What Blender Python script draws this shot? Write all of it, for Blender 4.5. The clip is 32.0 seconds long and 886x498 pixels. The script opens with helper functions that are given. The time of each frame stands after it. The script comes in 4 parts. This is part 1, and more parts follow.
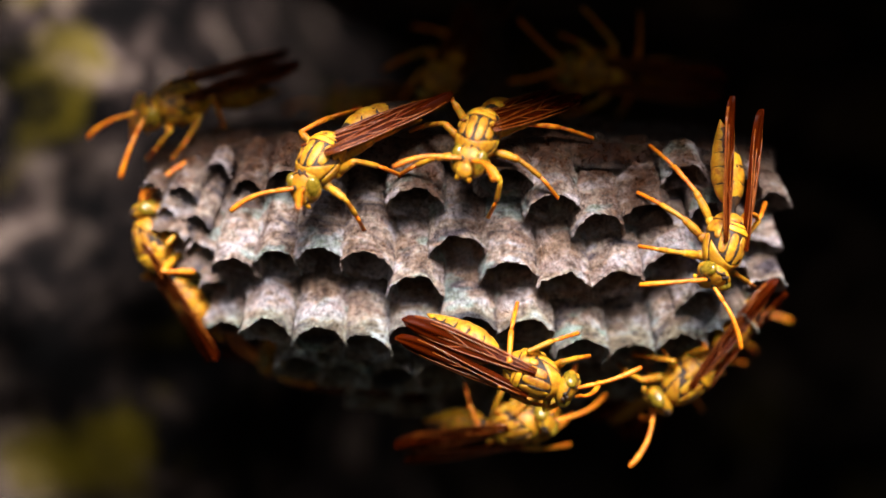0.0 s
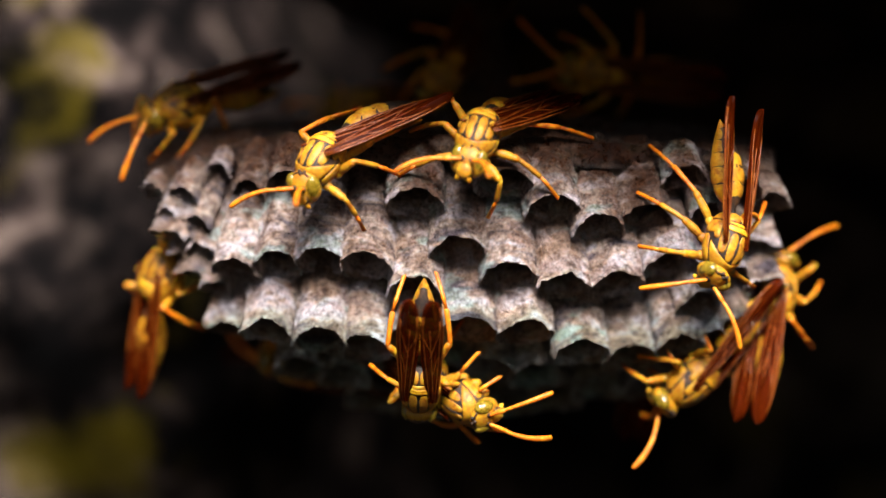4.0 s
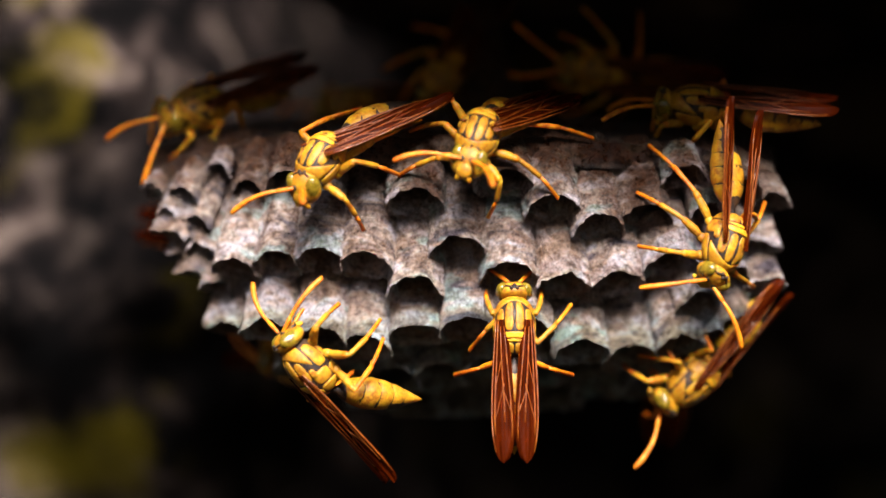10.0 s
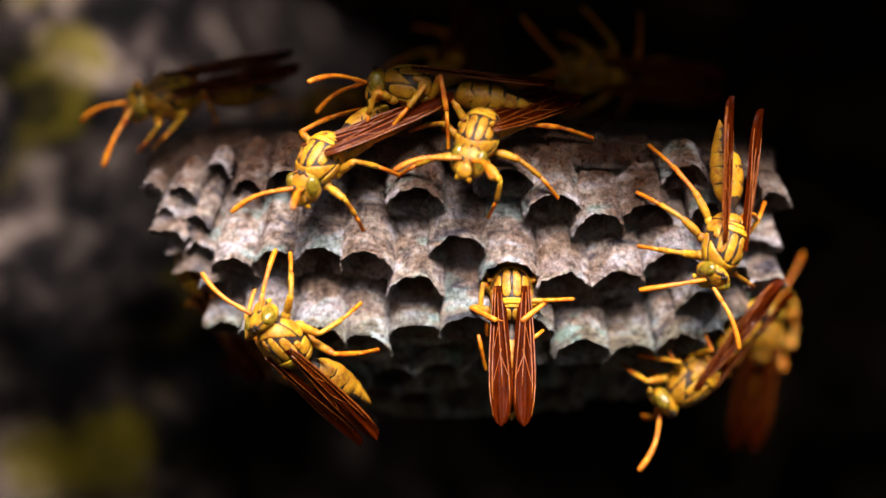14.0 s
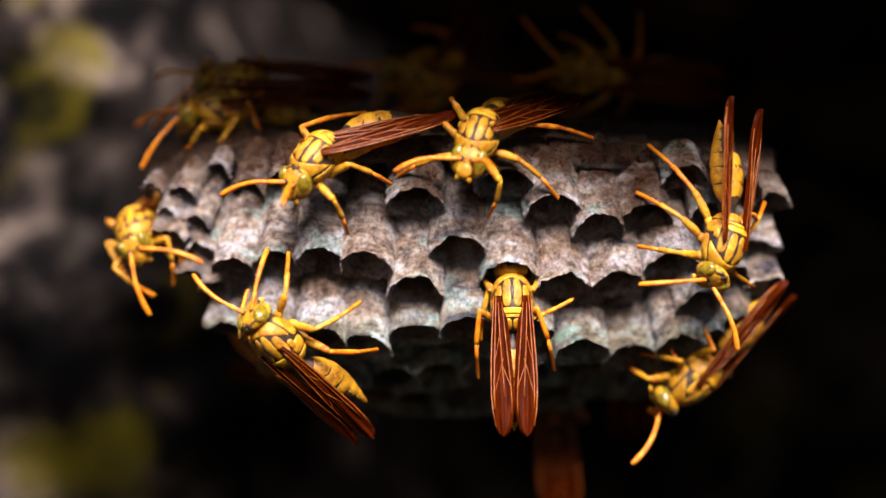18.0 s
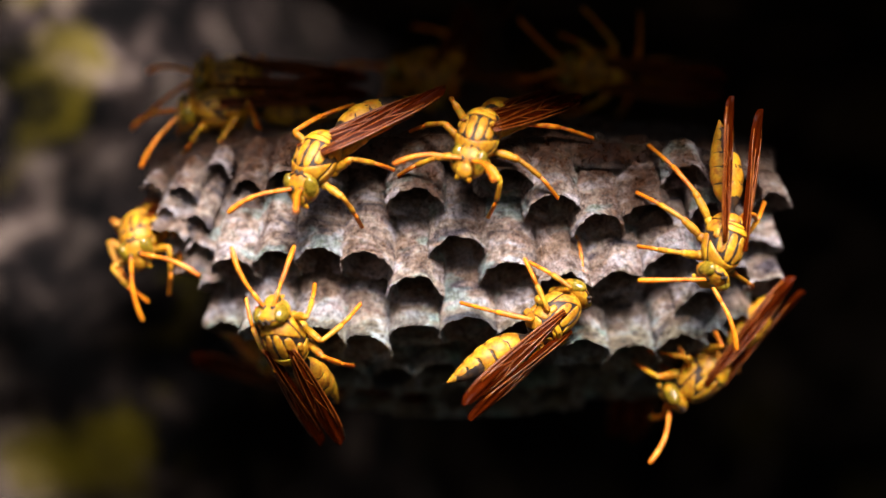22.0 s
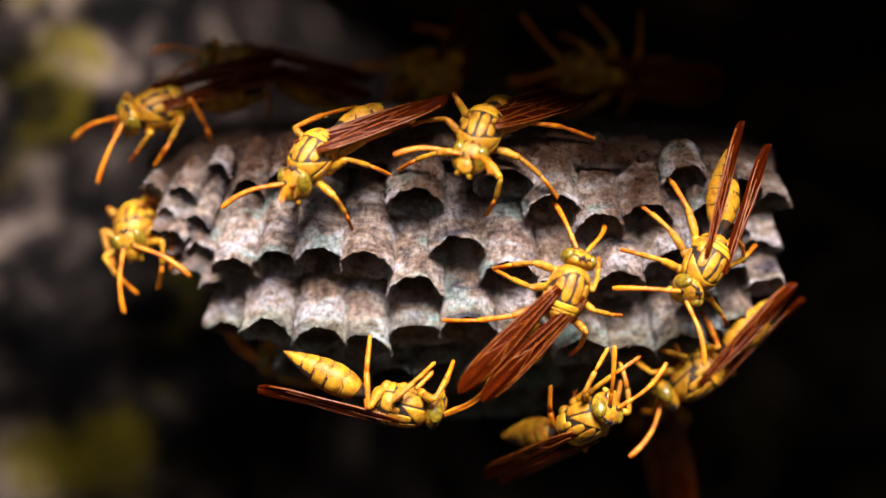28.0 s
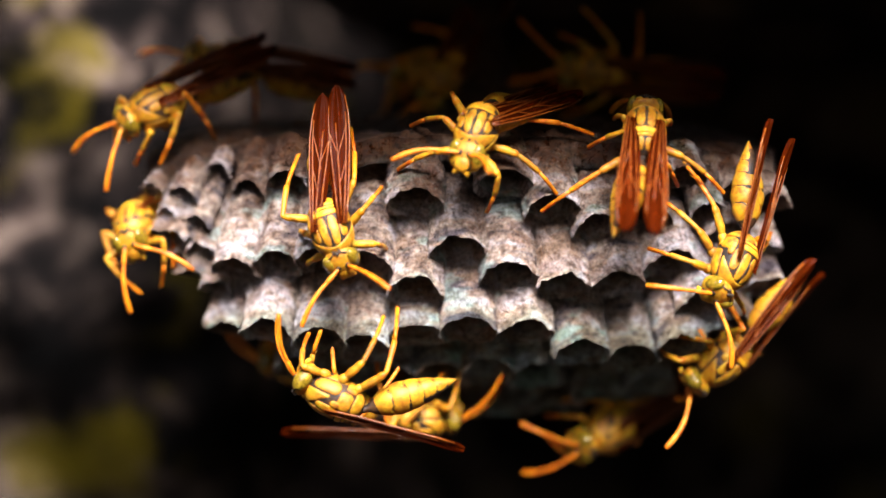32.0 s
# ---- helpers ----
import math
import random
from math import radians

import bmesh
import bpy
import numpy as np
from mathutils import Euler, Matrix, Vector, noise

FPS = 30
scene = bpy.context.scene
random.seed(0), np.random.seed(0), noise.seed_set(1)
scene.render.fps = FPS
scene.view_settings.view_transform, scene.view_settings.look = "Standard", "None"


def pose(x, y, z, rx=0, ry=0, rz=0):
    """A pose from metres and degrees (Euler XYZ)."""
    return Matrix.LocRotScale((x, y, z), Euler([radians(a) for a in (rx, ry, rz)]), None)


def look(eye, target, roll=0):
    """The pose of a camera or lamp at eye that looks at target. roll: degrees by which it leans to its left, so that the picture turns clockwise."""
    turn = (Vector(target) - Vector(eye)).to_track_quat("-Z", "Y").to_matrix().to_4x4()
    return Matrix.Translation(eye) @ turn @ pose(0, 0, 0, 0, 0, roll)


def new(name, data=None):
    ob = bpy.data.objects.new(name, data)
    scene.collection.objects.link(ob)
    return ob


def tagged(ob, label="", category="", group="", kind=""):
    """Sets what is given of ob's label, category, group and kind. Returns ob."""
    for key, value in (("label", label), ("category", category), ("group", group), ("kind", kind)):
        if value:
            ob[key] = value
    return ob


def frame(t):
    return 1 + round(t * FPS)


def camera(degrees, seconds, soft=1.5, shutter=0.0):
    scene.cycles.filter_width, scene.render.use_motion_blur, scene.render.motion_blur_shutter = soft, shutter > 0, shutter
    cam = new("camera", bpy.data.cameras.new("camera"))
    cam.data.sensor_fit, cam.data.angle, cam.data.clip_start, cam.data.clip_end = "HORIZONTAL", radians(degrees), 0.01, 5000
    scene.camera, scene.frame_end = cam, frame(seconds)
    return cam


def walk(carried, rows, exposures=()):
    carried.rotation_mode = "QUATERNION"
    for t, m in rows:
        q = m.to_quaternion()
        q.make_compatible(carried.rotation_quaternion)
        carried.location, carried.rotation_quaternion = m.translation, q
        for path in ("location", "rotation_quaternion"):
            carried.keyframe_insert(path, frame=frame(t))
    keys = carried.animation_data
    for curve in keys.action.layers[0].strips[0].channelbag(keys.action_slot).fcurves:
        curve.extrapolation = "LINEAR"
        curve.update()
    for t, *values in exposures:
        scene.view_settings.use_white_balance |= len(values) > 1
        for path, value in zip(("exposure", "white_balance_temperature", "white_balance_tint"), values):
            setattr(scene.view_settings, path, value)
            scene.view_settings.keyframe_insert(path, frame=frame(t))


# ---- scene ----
# A paper wasp nest before a rock face. The focus plane is y = 0; the lens stands 0.30 m before it.
REACH = 0.30
WIDE = 16.3
cam = camera(WIDE, 32.0, 1.5)
cam.data.dof.use_dof = True
cam.data.dof.focus_distance = REACH + 0.0008
cam.data.dof.aperture_fstop = 8.5
EYE = (0, -REACH, 0)
walk(cam, [(0, look(EYE, (0, 0, 0))), (32, look(EYE, (0, 0, 0)))], [(0, 0.15), (31.6, 0.15), (32, 0.50)])

# ---- light ----
SUN_UP, SUN_SIDE = 43.5, 6.0
world = bpy.data.worlds.new("sky")
scene.world = world
world.use_nodes = True
wn = world.node_tree
sky = wn.nodes.new("ShaderNodeTexSky")
sky.sky_type, sky.sun_disc = "NISHITA", False
sky.sun_elevation, sky.sun_rotation = radians(SUN_UP), radians(180 + SUN_SIDE)
wn.links.new(sky.outputs[0], wn.nodes["Background"].inputs[0])
wn.nodes["Background"].inputs[1].default_value = 0.050
sun_data = bpy.data.lights.new("sun", "SUN")
sun_data.energy, sun_data.angle, sun_data.color = 17.0, radians(26.0), (1.0, 0.965, 0.98)
sun = new("sun", sun_data)
a, b = radians(SUN_UP), radians(SUN_SIDE)
sun.matrix_world = look((0.3 * math.sin(b) * math.cos(a), -0.3 * math.cos(b) * math.cos(a), 0.3 * math.sin(a)), (0, 0, 0))

# ---- materials ----
def shade(name, rough=0.6):
    m = bpy.data.materials.new(name)
    m.use_nodes = True
    b = m.node_tree.nodes["Principled BSDF"]
    b.inputs["Roughness"].default_value = rough
    return m, m.node_tree, b


def node(nt, kind, **values):
    n = nt.nodes.new(kind)
    for key, value in values.items():
        n.inputs[key.replace("_", " ")].default_value = value
    return n


def ramp(nt, source, stops):
    r = nt.nodes.new("ShaderNodeValToRGB")
    while len(r.color_ramp.elements) < len(stops):
        r.color_ramp.elements.new(0.5)
    for e, (p, c) in zip(r.color_ramp.elements, stops):
        e.position, e.color = p, (*c, 1)
    nt.links.new(source, r.inputs[0])
    return r.outputs[0]


def mixed(nt, kind, fac, c1, c2):
    m = nt.nodes.new("ShaderNodeMix")
    m.data_type, m.blend_type = "RGBA", kind
    for sock, v in ((m.inputs[0], fac), (m.inputs[6], c1), (m.inputs[7], c2)):
        if hasattr(v, "links"):
            nt.links.new(v, sock)
        else:
            sock.default_value = (*v, 1) if isinstance(v, tuple) else v
    return m.outputs[2]


def coords(nt, scale, spread=0.0):
    """Object coordinates, stretched, and shifted at random from piece to piece."""
    tc = nt.nodes.new("ShaderNodeTexCoord")
    mp = nt.nodes.new("ShaderNodeMapping")
    mp.inputs["Scale"].default_value = scale
    nt.links.new(tc.outputs["Object"], mp.inputs[0])
    if spread:
        oi = nt.nodes.new("ShaderNodeObjectInfo")
        mul = nt.nodes.new("ShaderNodeMath")
        mul.operation = "MULTIPLY"
        mul.inputs[1].default_value = spread
        nt.links.new(oi.outputs["Random"], mul.inputs[0])
        nt.links.new(mul.outputs[0], mp.inputs["Location"])
    return mp.outputs[0]


def noise_of(nt, vec, scale, detail=5.0, rough=0.6, distort=0.0):
    n = node(nt, "ShaderNodeTexNoise", Scale=scale, Detail=detail, Roughness=rough, Distortion=distort)
    nt.links.new(vec, n.inputs["Vector"])
    return n.outputs[0]


def bump(nt, b, height, strength, distance):
    n = node(nt, "ShaderNodeBump", Strength=strength, Distance=distance)
    nt.links.new(height, n.inputs["Height"])
    nt.links.new(n.outputs[0], b.inputs["Normal"])


def paper_material(name, tint, weather):
    """Chewed wood fibre: patches of grey, beige and dark pulp in bands, brown stains, a few blue-green bands, coarse grain."""
    m, nt, b = shade(name, 0.92)
    band = coords(nt, (1, 1, 2.6), 1.0)
    plain = coords(nt, (1, 1, 1), 1.0)
    patch = noise_of(nt, band, 170, 3, 0.55, 0.5)
    c = ramp(nt, patch, [(0.34, (0.17, 0.145, 0.155)), (0.41, (0.46, 0.36, 0.28)), (0.49, (0.72, 0.57, 0.42)), (0.57, (0.84, 0.75, 0.70))])
    dark = noise_of(nt, plain, 480, 6, 0.7, 1.0)
    c = mixed(nt, "MULTIPLY", 0.75, c, ramp(nt, dark, [(0.35, (0.16, 0.135, 0.13)), (0.41, (0.60, 0.54, 0.51)), (0.45, (1.0, 1.0, 1.0))]))
    lines = noise_of(nt, coords(nt, (1, 1, 9), 1.0), 260, 3, 0.6, 0.6)
    c = mixed(nt, "MULTIPLY", 0.2, c, ramp(nt, lines, [(0.40, (0.36, 0.30, 0.26)), (0.48, (1.0, 1.0, 1.0))]))
    stain = noise_of(nt, plain, 190, 4, 0.6, 0.5)
    c = mixed(nt, "MIX", ramp(nt, stain, [(0.47, (0, 0, 0)), (0.62, (weather, weather, weather))]), c, (0.30, 0.165, 0.075))
    green = noise_of(nt, band, 150, 3, 0.55)
    c = mixed(nt, "MIX", ramp(nt, green, [(0.59, (0, 0, 0)), (0.65, (0.65, 0.65, 0.65))]), c, (0.48, 0.66, 0.57))
    strip = noise_of(nt, coords(nt, (1.6, 1.6, 2.6), 1.0), 420, 4, 0.7, 0.4)
    c = mixed(nt, "OVERLAY", 0.55, c, ramp(nt, strip, [(0.38, (0.22, 0.16, 0.12)), (0.50, (0.52, 0.50, 0.48)), (0.62, (0.92, 0.92, 0.92))]))
    grain = noise_of(nt, plain, 1700, 6, 0.85)
    c = mixed(nt, "MULTIPLY", 0.68, c, ramp(nt, grain, [(0.42, (0.10, 0.085, 0.08)), (0.50, (0.92, 0.92, 0.92)), (0.58, (1.25, 1.25, 1.25))]))
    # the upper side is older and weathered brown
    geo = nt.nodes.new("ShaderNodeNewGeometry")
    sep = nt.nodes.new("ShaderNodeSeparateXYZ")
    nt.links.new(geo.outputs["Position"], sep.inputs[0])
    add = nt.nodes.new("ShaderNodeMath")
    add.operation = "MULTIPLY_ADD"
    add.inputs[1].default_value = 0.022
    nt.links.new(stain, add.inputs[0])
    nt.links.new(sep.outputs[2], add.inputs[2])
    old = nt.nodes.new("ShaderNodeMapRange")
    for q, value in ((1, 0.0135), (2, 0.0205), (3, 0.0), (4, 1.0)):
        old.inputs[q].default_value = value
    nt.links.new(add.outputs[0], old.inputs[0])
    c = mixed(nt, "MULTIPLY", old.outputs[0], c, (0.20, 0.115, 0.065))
    # fresh pulp low on the comb is tinged blue-green
    low = nt.nodes.new("ShaderNodeMath")
    low.operation = "MULTIPLY_ADD"
    low.inputs[1].default_value = -0.030
    nt.links.new(noise_of(nt, coords(nt, (1, 1, 1.6)), 95, 3, 0.6), low.inputs[0])
    nt.links.new(sep.outputs[2], low.inputs[2])
    fresh = nt.nodes.new("ShaderNodeMapRange")
    for q, value in ((1, -0.0195), (2, -0.0245), (3, 0.0), (4, 0.5)):
        fresh.inputs[q].default_value = value
    nt.links.new(low.outputs[0], fresh.inputs[0])
    c = mixed(nt, "MULTIPLY", fresh.outputs[0], c, (0.52, 0.88, 0.80))
    c = mixed(nt, "MULTIPLY", 1.0, c, tint)
    nt.links.new(c, b.inputs["Base Color"])
    rough = noise_of(nt, plain, 1300, 7, 0.8)
    fine = noise_of(nt, plain, 3600, 3, 0.7)
    both = nt.nodes.new("ShaderNodeMath")
    both.operation = "MULTIPLY_ADD"
    both.inputs[1].default_value = 0.45
    nt.links.new(fine, both.inputs[0])
    nt.links.new(rough, both.inputs[2])
    bump(nt, b, both.outputs[0], 1.0, 0.0015)
    b.inputs["Specular IOR Level"].default_value = 0.5
    nt.links.new(ramp(nt, rough, [(0.38, (0.66,) * 3), (0.58, (0.20,) * 3)]), b.inputs["Roughness"])
    return m


def cuticle(name, c1, c2, rough, grain=1400, coat=0.0, soft=0.0):
    """Insect shell: two tones with darker, browner smudges, a fine pitted relief."""
    m, nt, b = shade(name, rough)
    v = coords(nt, (1, 1, 1), 1.0)
    n = noise_of(nt, v, grain * 0.6, 6, 0.75)
    smudge = tuple(q * w for q, w in zip(c1, (0.62, 0.48, 0.4)))
    nt.links.new(ramp(nt, n, [(0.37, smudge), (0.47, c1), (0.62, c2)]), b.inputs["Base Color"])
    bump(nt, b, noise_of(nt, v, grain * 4, 4, 0.7), 0.5, 0.00006)
    nt.links.new(ramp(nt, n, [(0.3, (rough * 1.25,) * 3), (0.7, (rough * 0.85,) * 3)]), b.inputs["Roughness"])
    b.inputs["Coat Weight"].default_value = coat
    b.inputs["Specular IOR Level"].default_value = 0.30
    if soft:
        b.inputs["Subsurface Weight"].default_value = soft
        b.inputs["Subsurface Radius"].default_value = (1.0, 0.38, 0.06)
        b.inputs["Subsurface Scale"].default_value = 0.0007
    return m


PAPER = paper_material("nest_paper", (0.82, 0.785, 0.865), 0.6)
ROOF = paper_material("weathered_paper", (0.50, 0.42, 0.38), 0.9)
YELLOW = cuticle("yellow_cuticle", (0.302, 0.126, 0.0050), (0.44, 0.223, 0.0110), 0.48, 1400, 0.0, 0.4)
PALE = cuticle("pale_yellow_cuticle", (0.48, 0.225, 0.008), (0.64, 0.34, 0.018), 0.48, 1400, 0.0, 0.4)
ORANGE = cuticle("orange_cuticle", (0.47, 0.125, 0.004), (0.62, 0.215, 0.008), 0.40, 1400, 0.0, 0.4)
BLACK = cuticle("black_cuticle", (0.012, 0.006, 0.003), (0.05, 0.022, 0.008), 0.55)
EYE_MAT = cuticle("compound_eye", (0.115, 0.075, 0.005), (0.23, 0.145, 0.012), 0.14, 5000, 0.45)
VEIN = cuticle("wing_vein", (0.12, 0.027, 0.003), (0.22, 0.058, 0.006), 0.3)


def wing_material():
    m, nt, b = shade("amber_wing_membrane", 0.32)
    v = coords(nt, (1, 4, 1), 1.0)
    n = noise_of(nt, v, 420, 4, 0.6)
    nt.links.new(ramp(nt, n, [(0.3, (0.034, 0.0040, 0.0004)), (0.7, (0.086, 0.0100, 0.0008))]), b.inputs["Base Color"])
    bump(nt, b, noise_of(nt, v, 1200, 3, 0.6), 0.4, 0.0001)
    b.inputs["Alpha"].default_value = 0.82
    b.inputs["Specular IOR Level"].default_value = 0.02
    through_light = node(nt, "ShaderNodeBsdfTranslucent", Color=(0.17, 0.020, 0.0013, 1))
    mix = node(nt, "ShaderNodeMixShader", Fac=0.35)
    nt.links.new(b.outputs[0], mix.inputs[1])
    nt.links.new(through_light.outputs[0], mix.inputs[2])
    nt.links.new(mix.outputs[0], nt.nodes["Material Output"].inputs[0])
    return m


WING = wing_material()


def rock_material():
    """Dark stone with grey lichen blotches and olive moss cushions."""
    m, nt, b = shade("mossy_rock", 0.9)
    v = coords(nt, (1, 1, 1))
    b.inputs["Specular IOR Level"].default_value = 0.06
    n1 = noise_of(nt, v, 125, 5, 0.55, 0.3)
    c = ramp(nt, n1, [(0.40, (0.004, 0.003, 0.003)), (0.48, (0.022, 0.018, 0.018)), (0.56, (0.075, 0.060, 0.055)), (0.64, (0.22, 0.19, 0.165))])
    big = noise_of(nt, v, 30, 2, 0.5)
    c = mixed(nt, "MULTIPLY", 0.9, c, ramp(nt, big, [(0.42, (0.12, 0.12, 0.12)), (0.58, (1, 1, 1))]))
    n2 = noise_of(nt, v, 62, 4, 0.55, 0.4)
    geo = nt.nodes.new("ShaderNodeNewGeometry")
    flat = nt.nodes.new("ShaderNodeVectorMath")
    flat.operation = "MULTIPLY"
    flat.inputs[1].default_value = (1, 0, 1)
    nt.links.new(geo.outputs["Position"], flat.inputs[0])
    cover = n2
    for x, z, size in ((-0.041, 0.021, 0.012), (-0.049, 0.015, 0.010), (-0.040, -0.023, 0.008), (-0.047, -0.026, 0.007), (0.028, -0.033, 0.007)):
        far = nt.nodes.new("ShaderNodeVectorMath")
        far.operation = "DISTANCE"
        far.inputs[1].default_value = (x, 0, z)
        nt.links.new(flat.outputs[0], far.inputs[0])
        near = nt.nodes.new("ShaderNodeMapRange")
        for q, value in ((1, 0.0), (2, size), (3, 0.12), (4, 0.0)):
            near.inputs[q].default_value = value
        nt.links.new(far.outputs["Value"], near.inputs[0])
        total = nt.nodes.new("ShaderNodeMath")
        nt.links.new(cover, total.inputs[0])
        nt.links.new(near.outputs[0], total.inputs[1])
        cover = total.outputs[0]
    c = mixed(nt, "MIX", ramp(nt, cover, [(0.57, (0, 0, 0)), (0.70, (0.85, 0.85, 0.85))]), c, (0.100, 0.086, 0.004))
    n3 = noise_of(nt, v, 420, 6, 0.7)
    c = mixed(nt, "MULTIPLY", 0.8, c, ramp(nt, n3, [(0.3, (0.25, 0.25, 0.25)), (0.7, (1, 1, 1))]))
    c = mixed(nt, "MULTIPLY", 1.0, c, (1.0, 0.85, 0.78))
    nt.links.new(c, b.inputs["Base Color"])
    bump(nt, b, n3, 0.8, 0.002)
    return m


ROCK = rock_material()

# ---- shared building code ----
UNIT = 2 * REACH * math.tan(radians(WIDE / 2)) / 1568


def spot(u, v, depth):
    """A place from its way across and down the focus plane (in steps of 0.055 mm) and its depth in mm behind it."""
    y = depth * 0.001
    k = UNIT * (REACH + y) / REACH
    return Vector(((u - 784) * k, y, (441 - v) * k))


def comb_depth(u, v):
    """How far the nest's lit face lies behind the focus plane, in mm."""
    side = abs(u - 815) / 580
    d = (v - 330) * 0.0125 + (13.0 if u < 815 else 9.0) * side ** 3.2
    if v > 590:
        d += (v - 590) * 0.125
    return d


GROW = 1.08   # a wasp's size against the drawn one


def link_mesh(name, verts, faces, mats, slots=None, smooth=True):
    me = bpy.data.meshes.new(name)
    me.from_pydata(verts, [], faces)
    for m in mats:
        me.materials.append(m)
    if slots:
        me.polygons.foreach_set("material_index", slots)
    if smooth:
        me.polygons.foreach_set("use_smooth", [True] * len(me.polygons))
    me.update()
    return me


def part(name, me, parent, m=None, label=""):
    ob = new(name, me)
    ob.parent = parent
    if m is not None:
        ob.matrix_basis = m
    if label:
        ob["label"] = label
    return ob


def loft(rings, n=20):
    """A closed skin round the x axis; rings of x, zc, ry, rz in mm."""
    verts, faces = [], []
    x0, z0 = rings[0][0], rings[0][1]
    verts.append((x0 * 1e-3, 0, z0 * 1e-3))
    for x, zc, ry, rz in rings:
        for i in range(n):
            t = 2 * math.pi * i / n
            verts.append((x * 1e-3, ry * math.sin(t) * 1e-3, (zc + rz * math.cos(t)) * 1e-3))
    verts.append((rings[-1][0] * 1e-3, 0, rings[-1][1] * 1e-3))
    for i in range(n):
        faces.append((0, 1 + (i + 1) % n, 1 + i))
    for k in range(len(rings) - 1):
        o = 1 + k * n
        for i in range(n):
            j = (i + 1) % n
            faces.append((o + i, o + j, o + n + j, o + n + i))
    o = 1 + (len(rings) - 1) * n
    for i in range(n):
        faces.append((o + i, o + (i + 1) % n, len(verts) - 1))
    return verts, faces


def ball(c, r, n=16, k=10, turn=None):
    """An egg-shaped skin at c with radii r, in mm."""
    verts, faces = [], []
    for i in range(k + 1):
        p = math.pi * i / k
        for j in range(n):
            q = 2 * math.pi * j / n
            v = Vector((r[0] * math.cos(p), r[1] * math.sin(p) * math.cos(q), r[2] * math.sin(p) * math.sin(q)))
            if turn is not None:
                v = turn @ v
            verts.append((v + Vector(c)) * 1e-3)
    for i in range(k):
        for j in range(n):
            faces.append((i * n + j, i * n + (j + 1) % n, (i + 1) * n + (j + 1) % n, (i + 1) * n + j))
    return verts, faces


def tube(points, radii, n=8):
    """A skin along points with those radii, in mm."""
    pts = [Vector(p) for p in points]
    verts, faces = [], []
    up = Vector((0.13, 0.27, 0.95))
    for k, p in enumerate(pts):
        d = (pts[min(k + 1, len(pts) - 1)] - pts[max(k - 1, 0)]).normalized()
        s = d.cross(up).normalized()
        w = s.cross(d)
        for i in range(n):
            t = 2 * math.pi * i / n
            verts.append((p + (s * math.cos(t) + w * math.sin(t)) * radii[k]) * 1e-3)
    for k in range(len(pts) - 1):
        for i in range(n):
            j = (i + 1) % n
            faces.append((k * n + i, k * n + j, (k + 1) * n + j, (k + 1) * n + i))
    faces.append(tuple(range(n))[::-1])
    faces.append(tuple(range((len(pts) - 1) * n, len(pts) * n)))
    return verts, faces


def joined(*pieces):
    verts, faces, slots = [], [], []
    for v, f, s in pieces:
        o = len(verts)
        verts += [tuple(p) for p in v]
        faces += [tuple(i + o for i in q) for q in f]
        slots += [s] * len(f)
    return verts, faces, slots


# ---- rock ----
def rock_wall():
    nx, nz = 150, 120
    verts, faces = [], []
    for j in range(nz + 1):
        for i in range(nx + 1):
            x = -0.28 + 0.56 * i / nx
            z = -0.24 + 0.40 * j / nz
            p = Vector((x, 0, z))
            bulge = 1 / (1 + math.exp((x + 0.012 + 0.25 * z) / 0.006))
            y = 0.150 - 0.102 * bulge
            y += 0.016 * noise.noise(p * 28) + 0.008 * noise.noise(p * 75) + 0.003 * noise.noise(p * 190)
            y += 0.72 * bulge * max(0.0, min(0.03, -z - 0.004))
            y -= 0.9 * max(0.0, abs(x) - 0.12) ** 1.15 + 0.5 * max(0.0, -z - 0.10)
            verts.append((x, y, z))
    for j in range(nz):
        for i in range(nx):
            o = j * (nx + 1) + i
            faces.append((o, o + 1, o + nx + 2, o + nx + 1))
    ob = new("wall_rock", link_mesh("wall_rock", verts, faces, [ROCK]))
    tagged(ob, "dark weathered rock face with moss and lichen behind the nest", "rock", kind="structure")


def shade_slab():
    """A rock slab added out of view; its edge shades the top of the nest."""
    n, k = 80, 40
    verts, faces = [], []
    for lay in (0, 1):
        for j in range(k + 1):
            for i in range(n + 1):
                x = -0.0330 + 0.3140 * i / n
                front = -0.0216 + (0.0177 if x < 0.009 else 0.0117) * min(1.0, abs(x - 0.009) / 0.031) ** 2
                rear = 0.0 + 0.20 / (1 + math.exp(-(x + 0.010) / 0.003))
                y = front + (rear - front) * j / k
                p = Vector((x, y, 0))
                edge = min(1.0, i / 6, j / 6)
                x += 0.006 * noise.noise(p * 60) * (1 - edge)
                y += 0.004 * noise.noise(p * 70 + Vector((3, 1, 0))) * (1 - edge)
                z = (0.0275 + 0.0012 * noise.noise(p * 55)) if lay == 0 else 0.045 + 0.05 * min(1, edge) + 0.008 * noise.noise(p * 25)
                verts.append((x, y, z))
    w = n + 1
    m = w * (k + 1)
    for j in range(k):
        for i in range(n):
            o = j * w + i
            faces.append((o, o + w, o + w + 1, o + 1))
            faces.append((m + o, m + o + 1, m + o + w + 1, m + o + w))
    rim = [i for i in range(w)] + [j * w + n for j in range(1, k + 1)] + [k * w + i for i in range(n - 1, -1, -1)] + [j * w for j in range(k - 1, 0, -1)]
    for q in range(len(rim)):
        p1, p2 = rim[q], rim[(q + 1) % len(rim)]
        faces.append((p1, p2, m + p2, m + p1))
    ob = new("ceiling_rock", link_mesh("ceiling_rock", verts, faces, [ROCK]))
    tagged(ob, "dark rock overhang above the nest", "rock", kind="structure")


rock_wall()
shade_slab()

